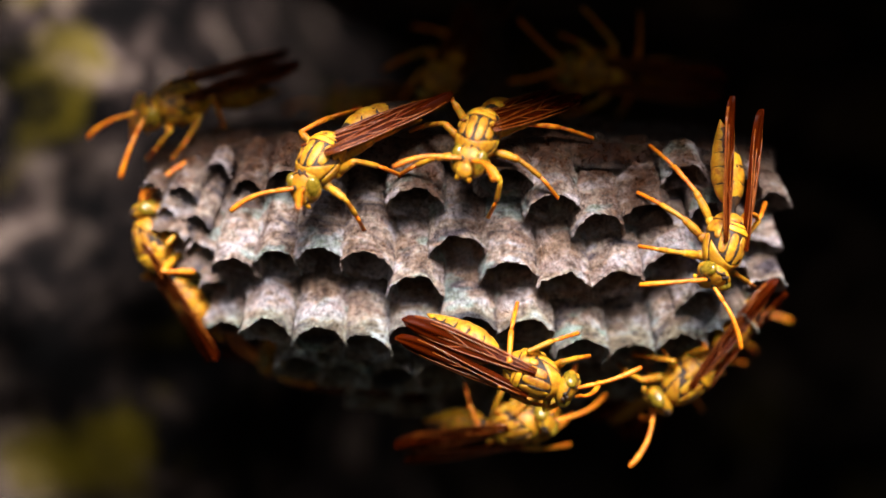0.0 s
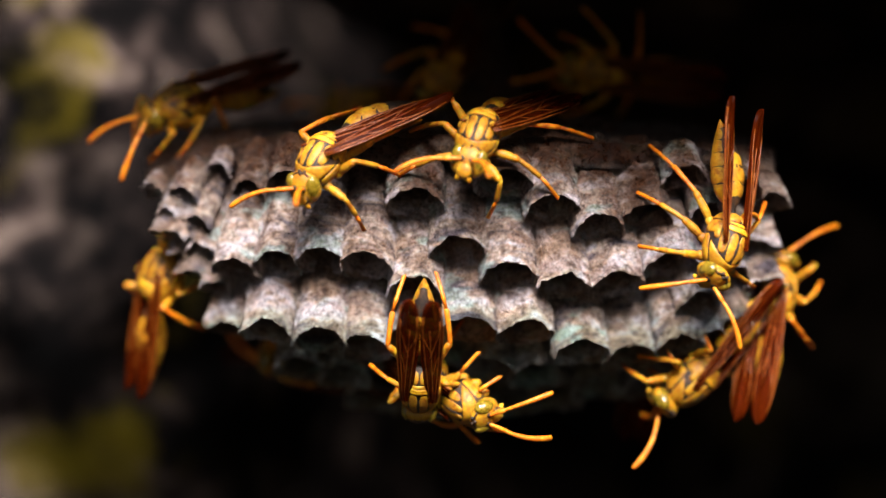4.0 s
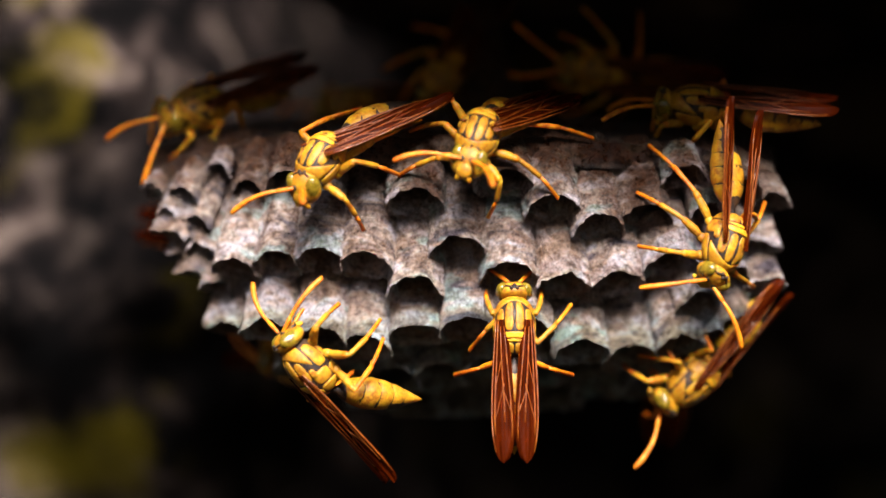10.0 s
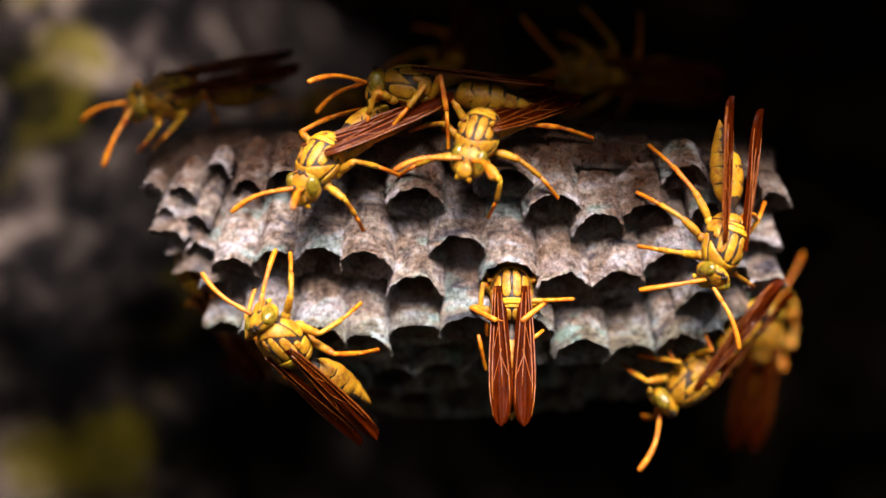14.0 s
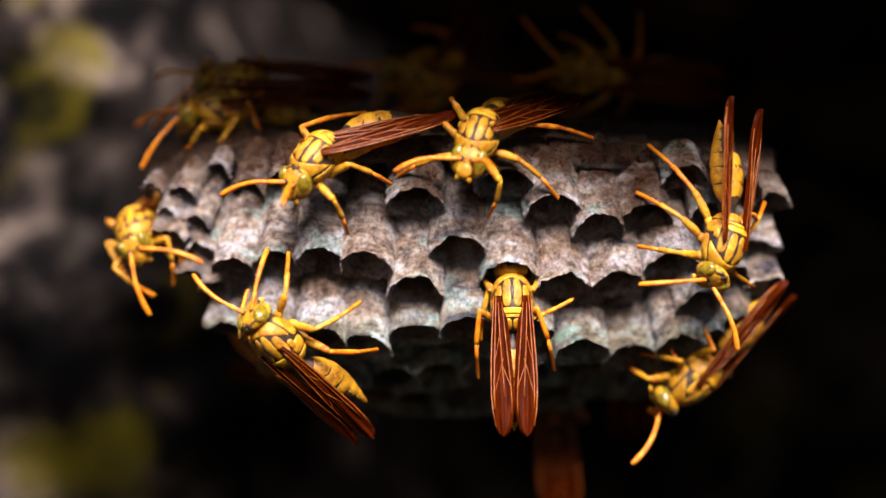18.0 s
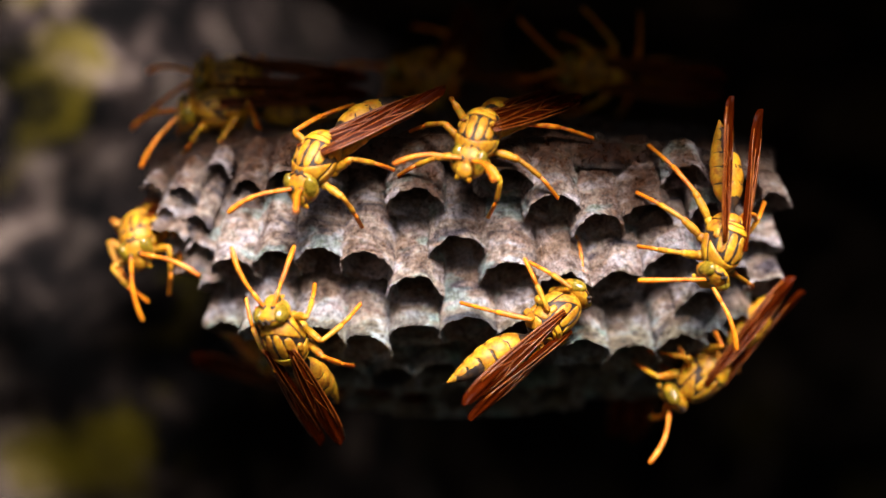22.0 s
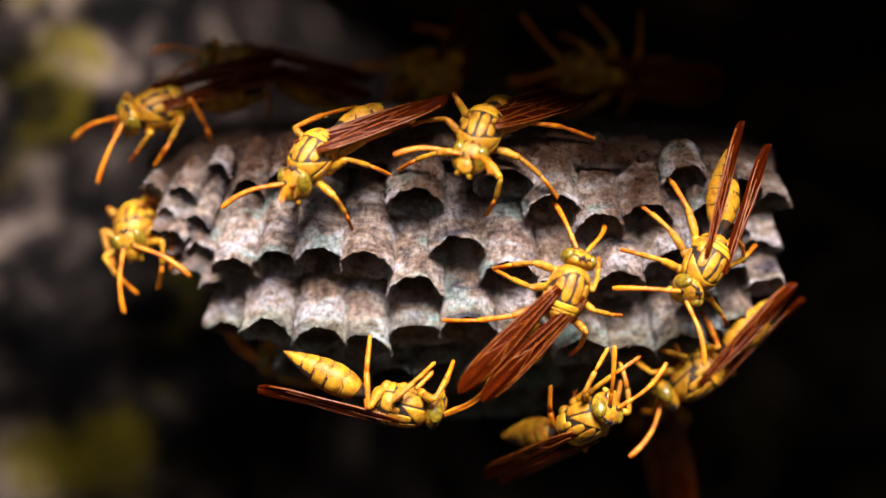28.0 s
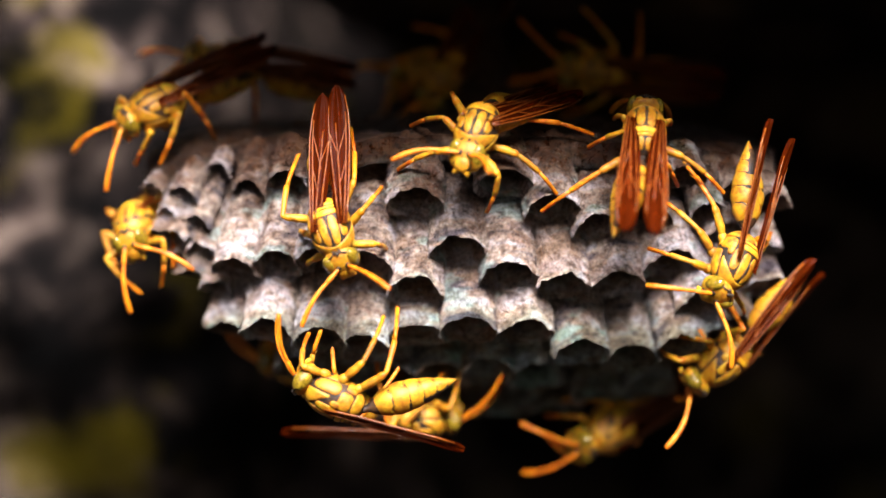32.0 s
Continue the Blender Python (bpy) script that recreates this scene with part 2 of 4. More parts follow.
# ---- the nest ----
CELL = 2.62          # a cell's radius, mm
LEAN = radians(27)   # how far the cells' mouths lean towards the lens
# Across and down of each mouth's upper rim, row by row; some with a size and a setback.
MOUTHS = [
    "274 322 .62, 294 362 .62, 328 330 .62 1, 388 290 .5 3.4, 440 322 .62 3.2, 508 305 .72 2.4, 892 303, 1212 297 .85, 1310 322, 1362 345",
    "735 338, 977 349, 1060 385, 1145 366, 1256 362 .8, 1290 390",
    "350 424, 346 376 .7 1.5, 316 438 .7, 645 450, 565 443, 490 447, 810 422, 900 468, 1190 446 1.08, 1345 420, 305 400, 330 408, 1300 472",
    "418 458, 735 494, 1000 487, 1092 482 1.08, 1240 520, 340 468, 372 492, 1350 490",
    "470 568, 566 584, 642 598, 828 564, 930 566, 1310 560, 1270 585, 395 562",
    "738 572, 1030 605, 1118 615 1.08, 1212 592 1.08, 865 640, 945 648, 780 648, 700 655",
    "610 650, 530 636, 1060 672, 1150 668, 985 690, 900 698, 820 700, 740 700, 660 690",
]
AXIS = Vector((0, math.sin(LEAN), math.cos(LEAN)))
BACK = Vector((0, math.cos(LEAN), -math.sin(LEAN)))


def ring_smooth(values, times):
    for _ in range(times):
        values = [(values[i - 1] + 2 * values[i] + values[(i + 1) % len(values)]) / 4 for i in range(len(values))]
    return values


def comb_cells():
    """Each cell's centre in the plane across the cells (mm), how low its front rim hangs, its way round, and where a longer neighbour's wall closes it."""
    cells = []
    for row in MOUTHS:
        for pair in row.split(","):
            u, v, size, back = ([float(q) for q in pair.split()] + [1.0, 0.0][len(pair.split()) - 2:])[:4]
            p = spot(u, v, comb_depth(u, v) + back) * 1e3
            side = min(1.0, abs(u - 815) / 580)
            wide = CELL * size * (1 - 0.25 * side ** 2)
            w = p.dot(BACK) + wide
            cells.append([p.x, w, p.z, v, w, 1 - 0.6 * side ** 3, wide])
    cells.sort(key=lambda c: c[3])
    for a, c in enumerate(cells):
        for e in cells[:a]:
            gap = (0.82 * (c[6] + e[6]) * c[5]) ** 2 - (c[0] - e[0]) ** 2
            if gap > 0:
                c[1] = max(c[1], min(e[1] + gap ** 0.5, c[4] + 2.6 * c[5]))
    cells = [(x, w, (-z - (w - wide) * math.sin(LEAN)) / math.cos(LEAN), v, wide) for x, w, z, v, _, _, wide in cells]
    n = 48
    made = []
    for a, (x, w, h, v, wide) in enumerate(cells):
        radius, shared = [], []
        near = [c for b, c in enumerate(cells) if b != a and math.hypot(c[0] - x, c[1] - w) < 10]
        for i in range(n):
            t = 2 * math.pi * i / n
            dx, dw = math.sin(t), -math.cos(t)
            r, close = wide * 1.09, 0.0
            for cx, cw, ch, _, cwide in near:
                q = (cx - x) * dx + (cw - w) * dw
                if q > 0.3:
                    edge = ((cx - x) ** 2 + (cw - w) ** 2 + wide ** 2 - cwide ** 2) / 2 / q
                    if edge < r:
                        r, close = edge, 1.0 if ch > h + 0.4 else 0.0
            radius.append(max(r, wide * 0.6))
            shared.append(close)
        made.append((x, w, h, v, ring_smooth(radius, 1), ring_smooth(shared, 1)))
    return made


def cell_mesh(radius, shared, length, seed):
    """One paper tube with growth ridges, pits and a ragged rim. Its axis is z, the front rim at 0."""
    m0 = len(radius)
    n = 2 * m0
    rnd = random.Random(seed)
    off = Vector((rnd.uniform(0, 90), rnd.uniform(0, 90), rnd.uniform(0, 90)))
    verts, faces = [], []
    thick = 0.26
    spans = (max(16, min(78, int(length * 6) + 12)), 20)
    for side, k in enumerate(spans):
        for j in range(k + 1):
            f = (j / k) ** 1.25
            for i in range(n):
                t = 2 * math.pi * i / n
                c, q = math.cos(t), math.sin(t)
                rad = radius[i // 2] if i % 2 == 0 else (radius[i // 2] + radius[(i // 2 + 1) % m0]) / 2
                tucked = shared[i // 2] if i % 2 == 0 else (shared[i // 2] + shared[(i // 2 + 1) % m0]) / 2
                way = Vector((c, q, 0))
                ragged = 0.26 * noise.noise(way * 2.2 + off) + 0.22 * noise.noise(way * 6 + off) + 0.13 * noise.noise(way * 17 + off)
                ragged += 0.12 - 0.75 * q * q
                z = ragged + f * length
                p = Vector((c * 2.6, q * 2.6, z)) + off
                r = rad + 0.13 * noise.noise(p * 0.55) + 0.10 * noise.noise(p * 1.5)
                if side == 0:
                    r += 0.16 * noise.noise(Vector((p.x * 0.35, p.y * 0.35, z * 2.2)))
                    r += 0.15 * noise.noise(Vector((p.x * 1.9, p.y * 1.9, p.z * 3.6))) + 0.13 * noise.noise(p * 5.2) + 0.08 * noise.noise(p * 9.5)
                    if length < 14:
                        r *= 1 - 0.30 * max(0.0, 1 - (1 - f) * length / 2.6) ** 2
                else:
                    r -= thick * (0.35 + 0.65 * min(1, j / 3)) * (1 - tucked)
                r += 0.10 * math.exp(-j * 0.5) + 0.20 * tucked
                verts.append((r * q * 1e-3, -r * c * 1e-3, z * 1e-3))
    m = n * (spans[0] + 1)
    for side, k in enumerate(spans):
        for j in range(k):
            for i in range(n):
                q = (i + 1) % n
                o = side * m + j * n
                if side == 0:
                    faces.append((o + i, o + q, o + n + q, o + n + i))
                else:
                    faces.append((o + i, o + n + i, o + n + q, o + q))
    for i in range(n):
        q = (i + 1) % n
        faces.append((i, m + i, m + q, q))
    faces.append(tuple(m + spans[1] * n + i for i in range(n)))
    return link_mesh("cell", verts, faces, [PAPER])


def nest():
    root = tagged(new("wasp_nest"), "grey-brown paper wasp nest with open hexagonal cells under a rock", "nest")
    root.matrix_world = Matrix.Translation(spot(815, 200, 12))
    inv = root.matrix_world.inverted()
    for num, (x, w, h, v, radius, shared) in enumerate(comb_cells()):
        place = (Vector((x, 0, 0)) + BACK * w - AXIS * h) * 1e-3
        fan = x / 32
        out = max(0.0, min(1.0, (-fan - 0.52) / 0.3))
        axis = (AXIS + Vector((-0.22 * fan + 0.20 * out, -0.30 * out, 0))).normalized()
        back = axis.cross(Vector((1, 0, 0))).normalized()
        rot = Matrix((back.cross(axis), back, axis)).transposed().to_4x4()
        length = max(1.0, (v - 226 - 75 * min(1.0, abs(x - 1.7) / 31) ** 4) * 0.055 / AXIS.z + (2 if v > 480 else 0))
        part("cell", cell_mesh(radius, shared, length, num), root, inv @ Matrix.Translation(place) @ rot)
    # the weathered roof from which the cells hang
    n, k = 90, 26
    verts, faces = [], []
    for lay in (0, 1):
        for j in range(k + 1):
            f = j / k
            for i in range(n + 1):
                w = 2 * i / n - 1
                u = 815 + 555 * w
                front = comb_depth(u, 285) + 3.2 + 3.6 / (1 + math.exp((u - 560) / 40))
                rear = 46 - 22 * w * w
                d = front + (rear - front) * f
                v = 244 + 22 * math.sin(u * 0.013) * 0.3 - 38 * math.sin(min(1, f * 2.2) * math.pi / 2) + 70 * w ** 4
                p = Vector((u * 0.02, d * 0.4, 0))
                v += 9 * noise.noise(p) + 4 * noise.noise(p * 3)
                if lay:
                    v += 46 * (1 - 0.4 * min(1, f * 4))
                q = inv @ spot(u, v, d + 0.5 * noise.noise(p * 2))
                verts.append(q)
    w = n + 1
    m = w * (k + 1)
    for j in range(k):
        for i in range(n):
            o = j * w + i
            faces.append((o, o + 1, o + w + 1, o + w))
            faces.append((m + o, m + o + w, m + o + w + 1, m + o + 1))
    rim = [i for i in range(w)] + [j * w + n for j in range(1, k + 1)] + [k * w + i for i in range(n - 1, -1, -1)] + [j * w for j in range(k - 1, 0, -1)]
    for q in range(len(rim)):
        p1, p2 = rim[q], rim[(q + 1) % len(rim)]
        faces.append((p1, m + p1, m + p2, p2))
    part("roof", link_mesh("roof", verts, faces, [ROOF]), root, None, "brown weathered paper roof of the comb")
    # the stalk that holds it to the rock
    base = inv @ spot(850, 215, 30) * 1e3
    pts = [base + Vector((0.4 * math.sin(q), 0.3 * q, 4.6 * q)) for q in range(9)]
    v, f = tube(pts, [6, 3.6, 2.4, 2.0, 1.9, 2.0, 2.3, 2.9, 4.0], 14)
    part("stalk", link_mesh("stalk", v, f, [ROOF]), root, None, "dark stalk holding the comb to the rock")


nest()

# ---- wasps ----
def thorax_at(x, phi, lift=0.0):
    """A point of the thorax: x along it in mm, phi degrees round from the back."""
    s = (x + 0.15) / 2.85
    r = max(0.0, 1 - abs(s) ** 2.5) ** 0.5
    a = radians(phi)
    ry, rz = 1.90 * r + lift, 1.90 * r + lift
    return Vector((x, ry * math.sin(a), -0.1 + rz * math.cos(a) + 0.10 * s))


def plate(x0, phi0, dx, dphi, lift=0.09, power=2.8, n=20, rings=4, bow=0.0):
    """A cushion-like hard plate lying on the thorax."""
    verts, faces = [], []
    for k in range(rings + 1):
        rho = [1.0, 1.0, 0.90, 0.5, 0.0][k]
        h = [-0.06, 0.3 * lift, lift, lift * 1.1, lift * 1.15][k]
        for i in range(n):
            t = 2 * math.pi * i / n
            c, s = math.cos(t), math.sin(t)
            q = (abs(c) ** power + abs(s) ** power) ** (-1 / power)
            fx, fp = rho * q * c, rho * q * s
            verts.append(thorax_at(x0 + dx * fx - bow * (fp * fp) * (1 - fx) / 2, phi0 + dphi * fp, h) * 1e-3)
    for k in range(rings):
        for i in range(n):
            j = (i + 1) % n
            faces.append((k * n + i, k * n + j, (k + 1) * n + j, (k + 1) * n + i))
    return verts, faces


def collar(n=40, rows=9):
    """The pronotum: a band over the front of the thorax whose arms reach back along its sides."""
    verts, faces = [], []
    for j in range(rows + 1):
        fx = 1 - 2 * j / rows
        for i in range(n + 1):
            fp = 2 * i / n - 1
            edge = min(1 - abs(fx), (1 - abs(fp)) * 4)
            h = -0.05 if edge <= 0 else 0.03 + 0.05 * min(1, edge * 4)
            x = 2.26 + 0.34 * fx - 1.9 * fp * fp * (1 - fx) / 2
            verts.append(thorax_at(min(x, 2.66), 84 * fp, h) * 1e-3)
    for j in range(rows):
        for i in range(n):
            o = j * (n + 1) + i
            faces.append((o, o + 1, o + n + 2, o + n + 1))
    return verts, faces


def make_wasp_meshes():
    M = {}

    def put(name, vf, *mats):
        g = GROW * (1.02 if name.split("_")[0] in ("head", "eye", "mandible", "clypeus", "face", "mouth", "crown", "ocellus") else 1.0)
        M[name] = link_mesh(name, [Vector(p) * g for p in vf[0]], vf[1], mats, slots=vf[2] if len(vf) > 2 else None)

    # thorax: a dark body under yellow plates
    rings = []
    for i in range(17):
        x = -3.0 + 5.68 * i / 16
        p = thorax_at(x, 90)
        rings.append((x, -0.1, max(0.05, p.y), max(0.05, thorax_at(x, 0).z + 0.1)))
    put("thorax", loft(rings, 24), BLACK)
    put("pronotum", collar(), YELLOW)
    put("midline", plate(0.66, 0, 0.90, 5.2, 0.075, 1.5, 20), BLACK)
    put("scutellum", plate(-1.24, 0, 0.27, 46, 0.10, 4, 28), PALE)
    put("metanotum", plate(-1.71, 0, 0.12, 46, 0.09, 4, 28), PALE)
    for q, s in (("", 1), ("_right", -1)):
        put("scutum_stripe" + q, plate(0.50, 15.0 * s, 1.34, 12.4, 0.05, 3.1, 36), YELLOW)
        put("side_stripe" + q, plate(0.16, 43.5 * s, 1.06, 12.4, 0.05, 3.1, 32), YELLOW)
        put("propodeum" + q, plate(-2.33, 27 * s, 0.44, 24.5, 0.07, 3.5), YELLOW)
        put("shoulder_plate" + q, plate(-0.42, 66 * s, 0.46, 9, 0.14, 2.6), YELLOW)
        put("pleuron" + q, plate(0.86, 108 * s, 1.20, 20, 0.06, 4, 28), YELLOW)
        put("lower_pleuron" + q, plate(0.70, 154 * s, 1.40, 23, 0.06, 4, 28), YELLOW)
        put("rear_pleuron" + q, plate(-1.12, 84 * s, 0.62, 27, 0.07, 4, 28), YELLOW)
        put("low_rear_pleuron" + q, plate(-1.28, 145 * s, 0.54, 30, 0.07, 4, 28), YELLOW)
        put("flank" + q, plate(-2.28, 100 * s, 0.45, 44, 0.07, 4, 28), YELLOW)
    # head
    v, f = ball((0, 0, 0), (1.0, 1.66, 1.56), 26, 16)
    v = [Vector((p.x * (1.0 if p.x > 0 else 0.75), p.y, p.z * (1.0 if p.z > 0 else 0.98))) for p in v]
    neck, nf = tube([(-0.5, 0, 0), (-1.4, 0, 0.05)], [0.7, 0.75], 12)
    put("head", joined((v, f, 0), (neck, nf, 0)), YELLOW)
    for q, s in (("", 1), ("_right", -1)):
        turn = Euler((radians(-8 * s), radians(8), radians(-24 * s))).to_matrix()
        put("eye" + q, ball((0.16, 1.00 * s, 0.14), (0.74, 0.63, 1.18), 24, 16, turn), EYE_MAT)
        bend = Euler((radians(24 * s), radians(32), radians(-18 * s))).to_matrix()
        put("mandible" + q, ball((0.55, 0.42 * s, -1.38), (0.24, 0.28, 0.50), 12, 8, bend), PALE)
    put("face_line", ball((0.72, 0, -0.72), (0.33, 0.82, 0.82), 18, 10), BLACK)
    put("clypeus", ball((0.80, 0, -0.74), (0.30, 0.74, 0.72), 18, 10), YELLOW)
    put("face", ball((0.62, 0, 0.22), (0.36, 0.62, 0.48), 16, 10), YELLOW)
    put("mouth_line", ball((0.66, 0, -1.34), (0.22, 0.52, 0.12), 12, 6), BLACK)
    put("crown_mark", ball((0.22, 0, 1.42), (0.26, 0.44, 0.13), 14, 6), BLACK)
    v, f = tube([(0.30, -1.05, 1.08), (0.42, -0.7, 1.30), (0.34, -0.35, 1.50), (0.30, 0, 1.52), (0.34, 0.35, 1.50), (0.42, 0.7, 1.30), (0.30, 1.05, 1.08)], [0.05, 0.09, 0.08, 0.07, 0.08, 0.09, 0.05], 8)
    put("head_line", (v, f), BLACK)
    put("antenna_socket", ball((0, 0, 0), (0.16, 0.29, 0.29), 12, 6), BLACK)
    put("ocellus", ball((0, 0, 0), (0.17, 0.17, 0.17), 10, 6), BLACK)
    # antenna: a stout base and a curved, jointed whip along x
    pts = [(0.0, 0, 0), (0.12, 0, 0.0), (0.5, 0, 0.03), (1.25, 0, 0.10), (1.55, 0, 0.12), (1.62, 0, 0.12)]
    rad = [0.10, 0.17, 0.19, 0.22, 0.20, 0.12]
    for i in range(23):
        f = i / 22
        x = 1.70 + 4.3 * f
        pts.append((x, 0, 0.14 + 0.55 * f - 1.50 * f * f))
        rad.append(1.12 * (0.150 + 0.10 * f - 0.06 * max(0, f - 0.85) / 0.15) * (0.90 if i % 2 else 1.04))
    pts.append((6.06, 0, -0.86))
    rad.append(0.05)
    put("antenna", tube(pts, rad, 10), ORANGE)
    # abdomen: waist and six overlapping rings
    def girth(s):
        return 1.55 * max(0.0, math.sin(math.pi * min(1, s ** 0.72)) ** 0.85) * (1 - 0.12 * s)

    put("abdomen", loft([(0.5, 0.0, 0.34, 0.32), (0, 0, 0.30, 0.30), (-0.5, -0.02, 0.36, 0.36), (-1.0, -0.05, 0.75, 0.75), (-2.0, -0.1, 1.25, 1.2), (-4, -0.1, 1.5, 1.4), (-6.1, -0.1, 1.1, 1.0), (-7.9, -0.1, 0.35, 0.3), (-8.2, -0.1, 0.05, 0.05)], 16), BLACK)
    cuts = [0.04, 0.25, 0.44, 0.60, 0.75, 0.88, 1.0]
    for k in range(6):
        s0, s1 = cuts[k], cuts[k + 1]
        n, rows = 36, 14
        verts, faces, slots = [], [], []
        for j in range(rows + 1):
            for i in range(n):
                t = 2 * math.pi * i / n
                wave = 0.026 * math.cos(4 * t) + 0.016 * math.cos(7 * t + 1)
                g = j / rows
                s = s0 + (s1 + 0.022 - s0) * g
                if j >= rows - 2 and k < 5:
                    s += wave * (1 if j < rows else 1.0)
                s = min(s, 1.0)
                swell = 1 + 0.055 * math.sin(math.pi * min(1, g * 1.05)) + (0.02 if 0 < j < rows else -0.03)
                r = max(0.03, girth(s) * swell)
                x = -0.55 - 8.3 * s
                verts.append((x * 1e-3, r * math.sin(t) * 1e-3, (-0.10 - 0.25 * s * s + 0.93 * r * math.cos(t)) * 1e-3))
        for j in range(rows):
            for i in range(n):
                q = (i + 1) % n
                faces.append((j * n + i, j * n + q, (j + 1) * n + q, (j + 1) * n + i))
                slots.append(1 if (j == rows - 2 and k < 5) else 0)
        put("ring%d" % k, (verts, faces, slots), YELLOW, BLACK)
    # legs: each piece lies along x from its joint
    for kind, lf, lt, ls in (("front", 2.4, 2.2, 2.3), ("mid", 2.7, 2.5, 2.6), ("hind", 3.2, 3.2, 3.3)):
        hip = ball((0.1, 0, -0.05), (0.62, 0.46, 0.46), 12, 8)
        thigh = tube([(0.3, 0, 0), (0.7, 0, 0), (1.2, 0, 0.05), (lf * 0.6, 0, 0.06), (lf * 0.9, 0, 0.02), (lf, 0, 0)], [0.22, 0.34, 0.40, 0.38, 0.29, 0.22], 12)
        knee = tube([(lf * 0.72, 0, 0.05), (lf * 0.8, 0, 0.045), (lf * 0.92, 0, 0.02), (lf * 1.01, 0, 0)], [0.26, 0.355, 0.31, 0.18], 12)
        put("leg_" + kind, joined((*hip, 0), (*thigh, 0), (*knee, 1)), YELLOW, ORANGE)
        shin = tube([(-0.12, 0, 0), (0.1, 0, 0), (lt * 0.35, 0, 0.03), (lt * 0.75, 0, 0.02), (lt * 0.97, 0, 0), (lt, 0, 0)], [0.16, 0.22, 0.23, 0.26, 0.24, 0.14], 10)
        spur = tube([(lt - 0.15, 0.1, -0.1), (lt + 0.5, 0.2, -0.32)], [0.06, 0.015], 6)
        put("shin_" + kind, joined((*shin, 0), (*spur, 0)), YELLOW if kind != "hind" else ORANGE)
        p, r = [], []
        for j in range(5):
            x0, x1 = ls * [0, 0.42, 0.62, 0.77, 0.88][j], ls * [0.42, 0.62, 0.77, 0.88, 1.0][j]
            p += [(x0 + 0.03, 0, -0.02 * j), (x1 - 0.03, 0, -0.02 * j)]
            r += [0.15, 0.215]
        p += [(ls + 0.08, 0, -0.14), (ls + 0.26, 0, -0.26)]
        r += [0.12, 0.03]
        put("foot_" + kind, tube(p, r, 8), ORANGE)
    # wing: a long folded blade with a stiff front edge, along x
    n, k = 30, 14
    verts, faces = [], []
    for lay in (0, 1):
        for i in range(n + 1):
            f = i / n
            w = 1.05 * (0.42 + 0.58 * math.sin(min(1, f * 1.35) * math.pi / 2)) * (1 - max(0, (f - 0.62) / 0.38) ** 2.6) ** 0.5 + 0.02
            for j in range(k + 1):
                g = 2 * j / k - 1
                z = 0.30 * (1 - g * g) * (0.4 + 0.6 * f) + 0.05 * math.sin(9 * f + 3 * g) + 0.07 * math.sin(8.5 * g + 1) + 0.25 * f * f
                verts.append((13.0e-3 * f, (w * g + 0.35 * f) * 1e-3, (z - 0.05 * lay) * 1e-3))
    m = (n + 1) * (k + 1)
    for i in range(n):
        for j in range(k):
            o = i * (k + 1) + j
            faces.append((o, o + k + 1, o + k + 2, o + 1))
            faces.append((m + o, m + o + 1, m + o + k + 2, m + o + k + 1))
    put("wing", (verts, faces), WING)
    put("wing_left", ([(x, -y, z) for x, y, z in verts], [f[::-1] for f in faces]), WING)
    veins = []
    for g0, g1, f0, f1, rr in ((0.98, 0.93, 0.0, 0.92, 0.10), (0.55, 0.70, 0.0, 0.80, 0.07), (0.1, -0.2, 0.05, 0.72, 0.06), (-0.5, -0.85, 0.05, 0.85, 0.06), (-0.2, 0.68, 0.45, 0.70, 0.05), (0.1, 0.62, 0.30, 0.45, 0.05), (-0.1, -0.8, 0.5, 0.66, 0.05)):
        pts = []
        for i in range(9):
            q = i / 8
            f = f0 + (f1 - f0) * q
            g = g0 + (g1 - g0) * q
            w = 1.05 * (0.42 + 0.58 * math.sin(min(1, f * 1.35) * math.pi / 2)) * (1 - max(0, (f - 0.62) / 0.38) ** 2.6) ** 0.5 + 0.02
            z = 0.30 * (1 - g * g) * (0.4 + 0.6 * f) + 0.05 * math.sin(9 * f + 3 * g) + 0.07 * math.sin(8.5 * g + 1) + 0.25 * f * f
            pts.append((13.0 * f, w * g + 0.35 * f, z))
        veins.append((*tube(pts, [rr * 0.85] * 9, 6), 0))
    for q, piece in enumerate(veins):
        put("vein%d" % q, piece[:2], VEIN)
        put("vein_left%d" % q, ([(x, -y, z) for x, y, z in piece[0]], [f[::-1] for f in piece[1]]), VEIN)
    return M


MESH = make_wasp_meshes()


def aim(origin, x_dir, up):
    """A pose at origin whose x axis points along x_dir and whose z axis leans to up."""
    x = Vector(x_dir).normalized()
    y = Vector(up).cross(x)
    if y.length < 1e-6:
        y = Vector((0, 1, 0)).cross(x)
    y.normalize()
    return Matrix.Translation(origin) @ Matrix((x, y, x.cross(y))).transposed().to_4x4()


def stand(u, v, depth, heading, tilt=0.0, roll=0.0):
    """A wasp's pose: heading turns in the picture plane (0 right, 90 up), tilt brings the head nearer, roll turns it on its length."""
    first = Matrix(((1, 0, 0), (0, 0, -1), (0, 1, 0))).to_4x4()
    turn = Euler((0, 0, radians(heading))).to_matrix().to_4x4() @ Euler((0, radians(-tilt), 0)).to_matrix().to_4x4() @ Euler((radians(roll), 0, 0)).to_matrix().to_4x4()
    return Matrix.Translation(spot(u, v, depth)) @ first @ turn


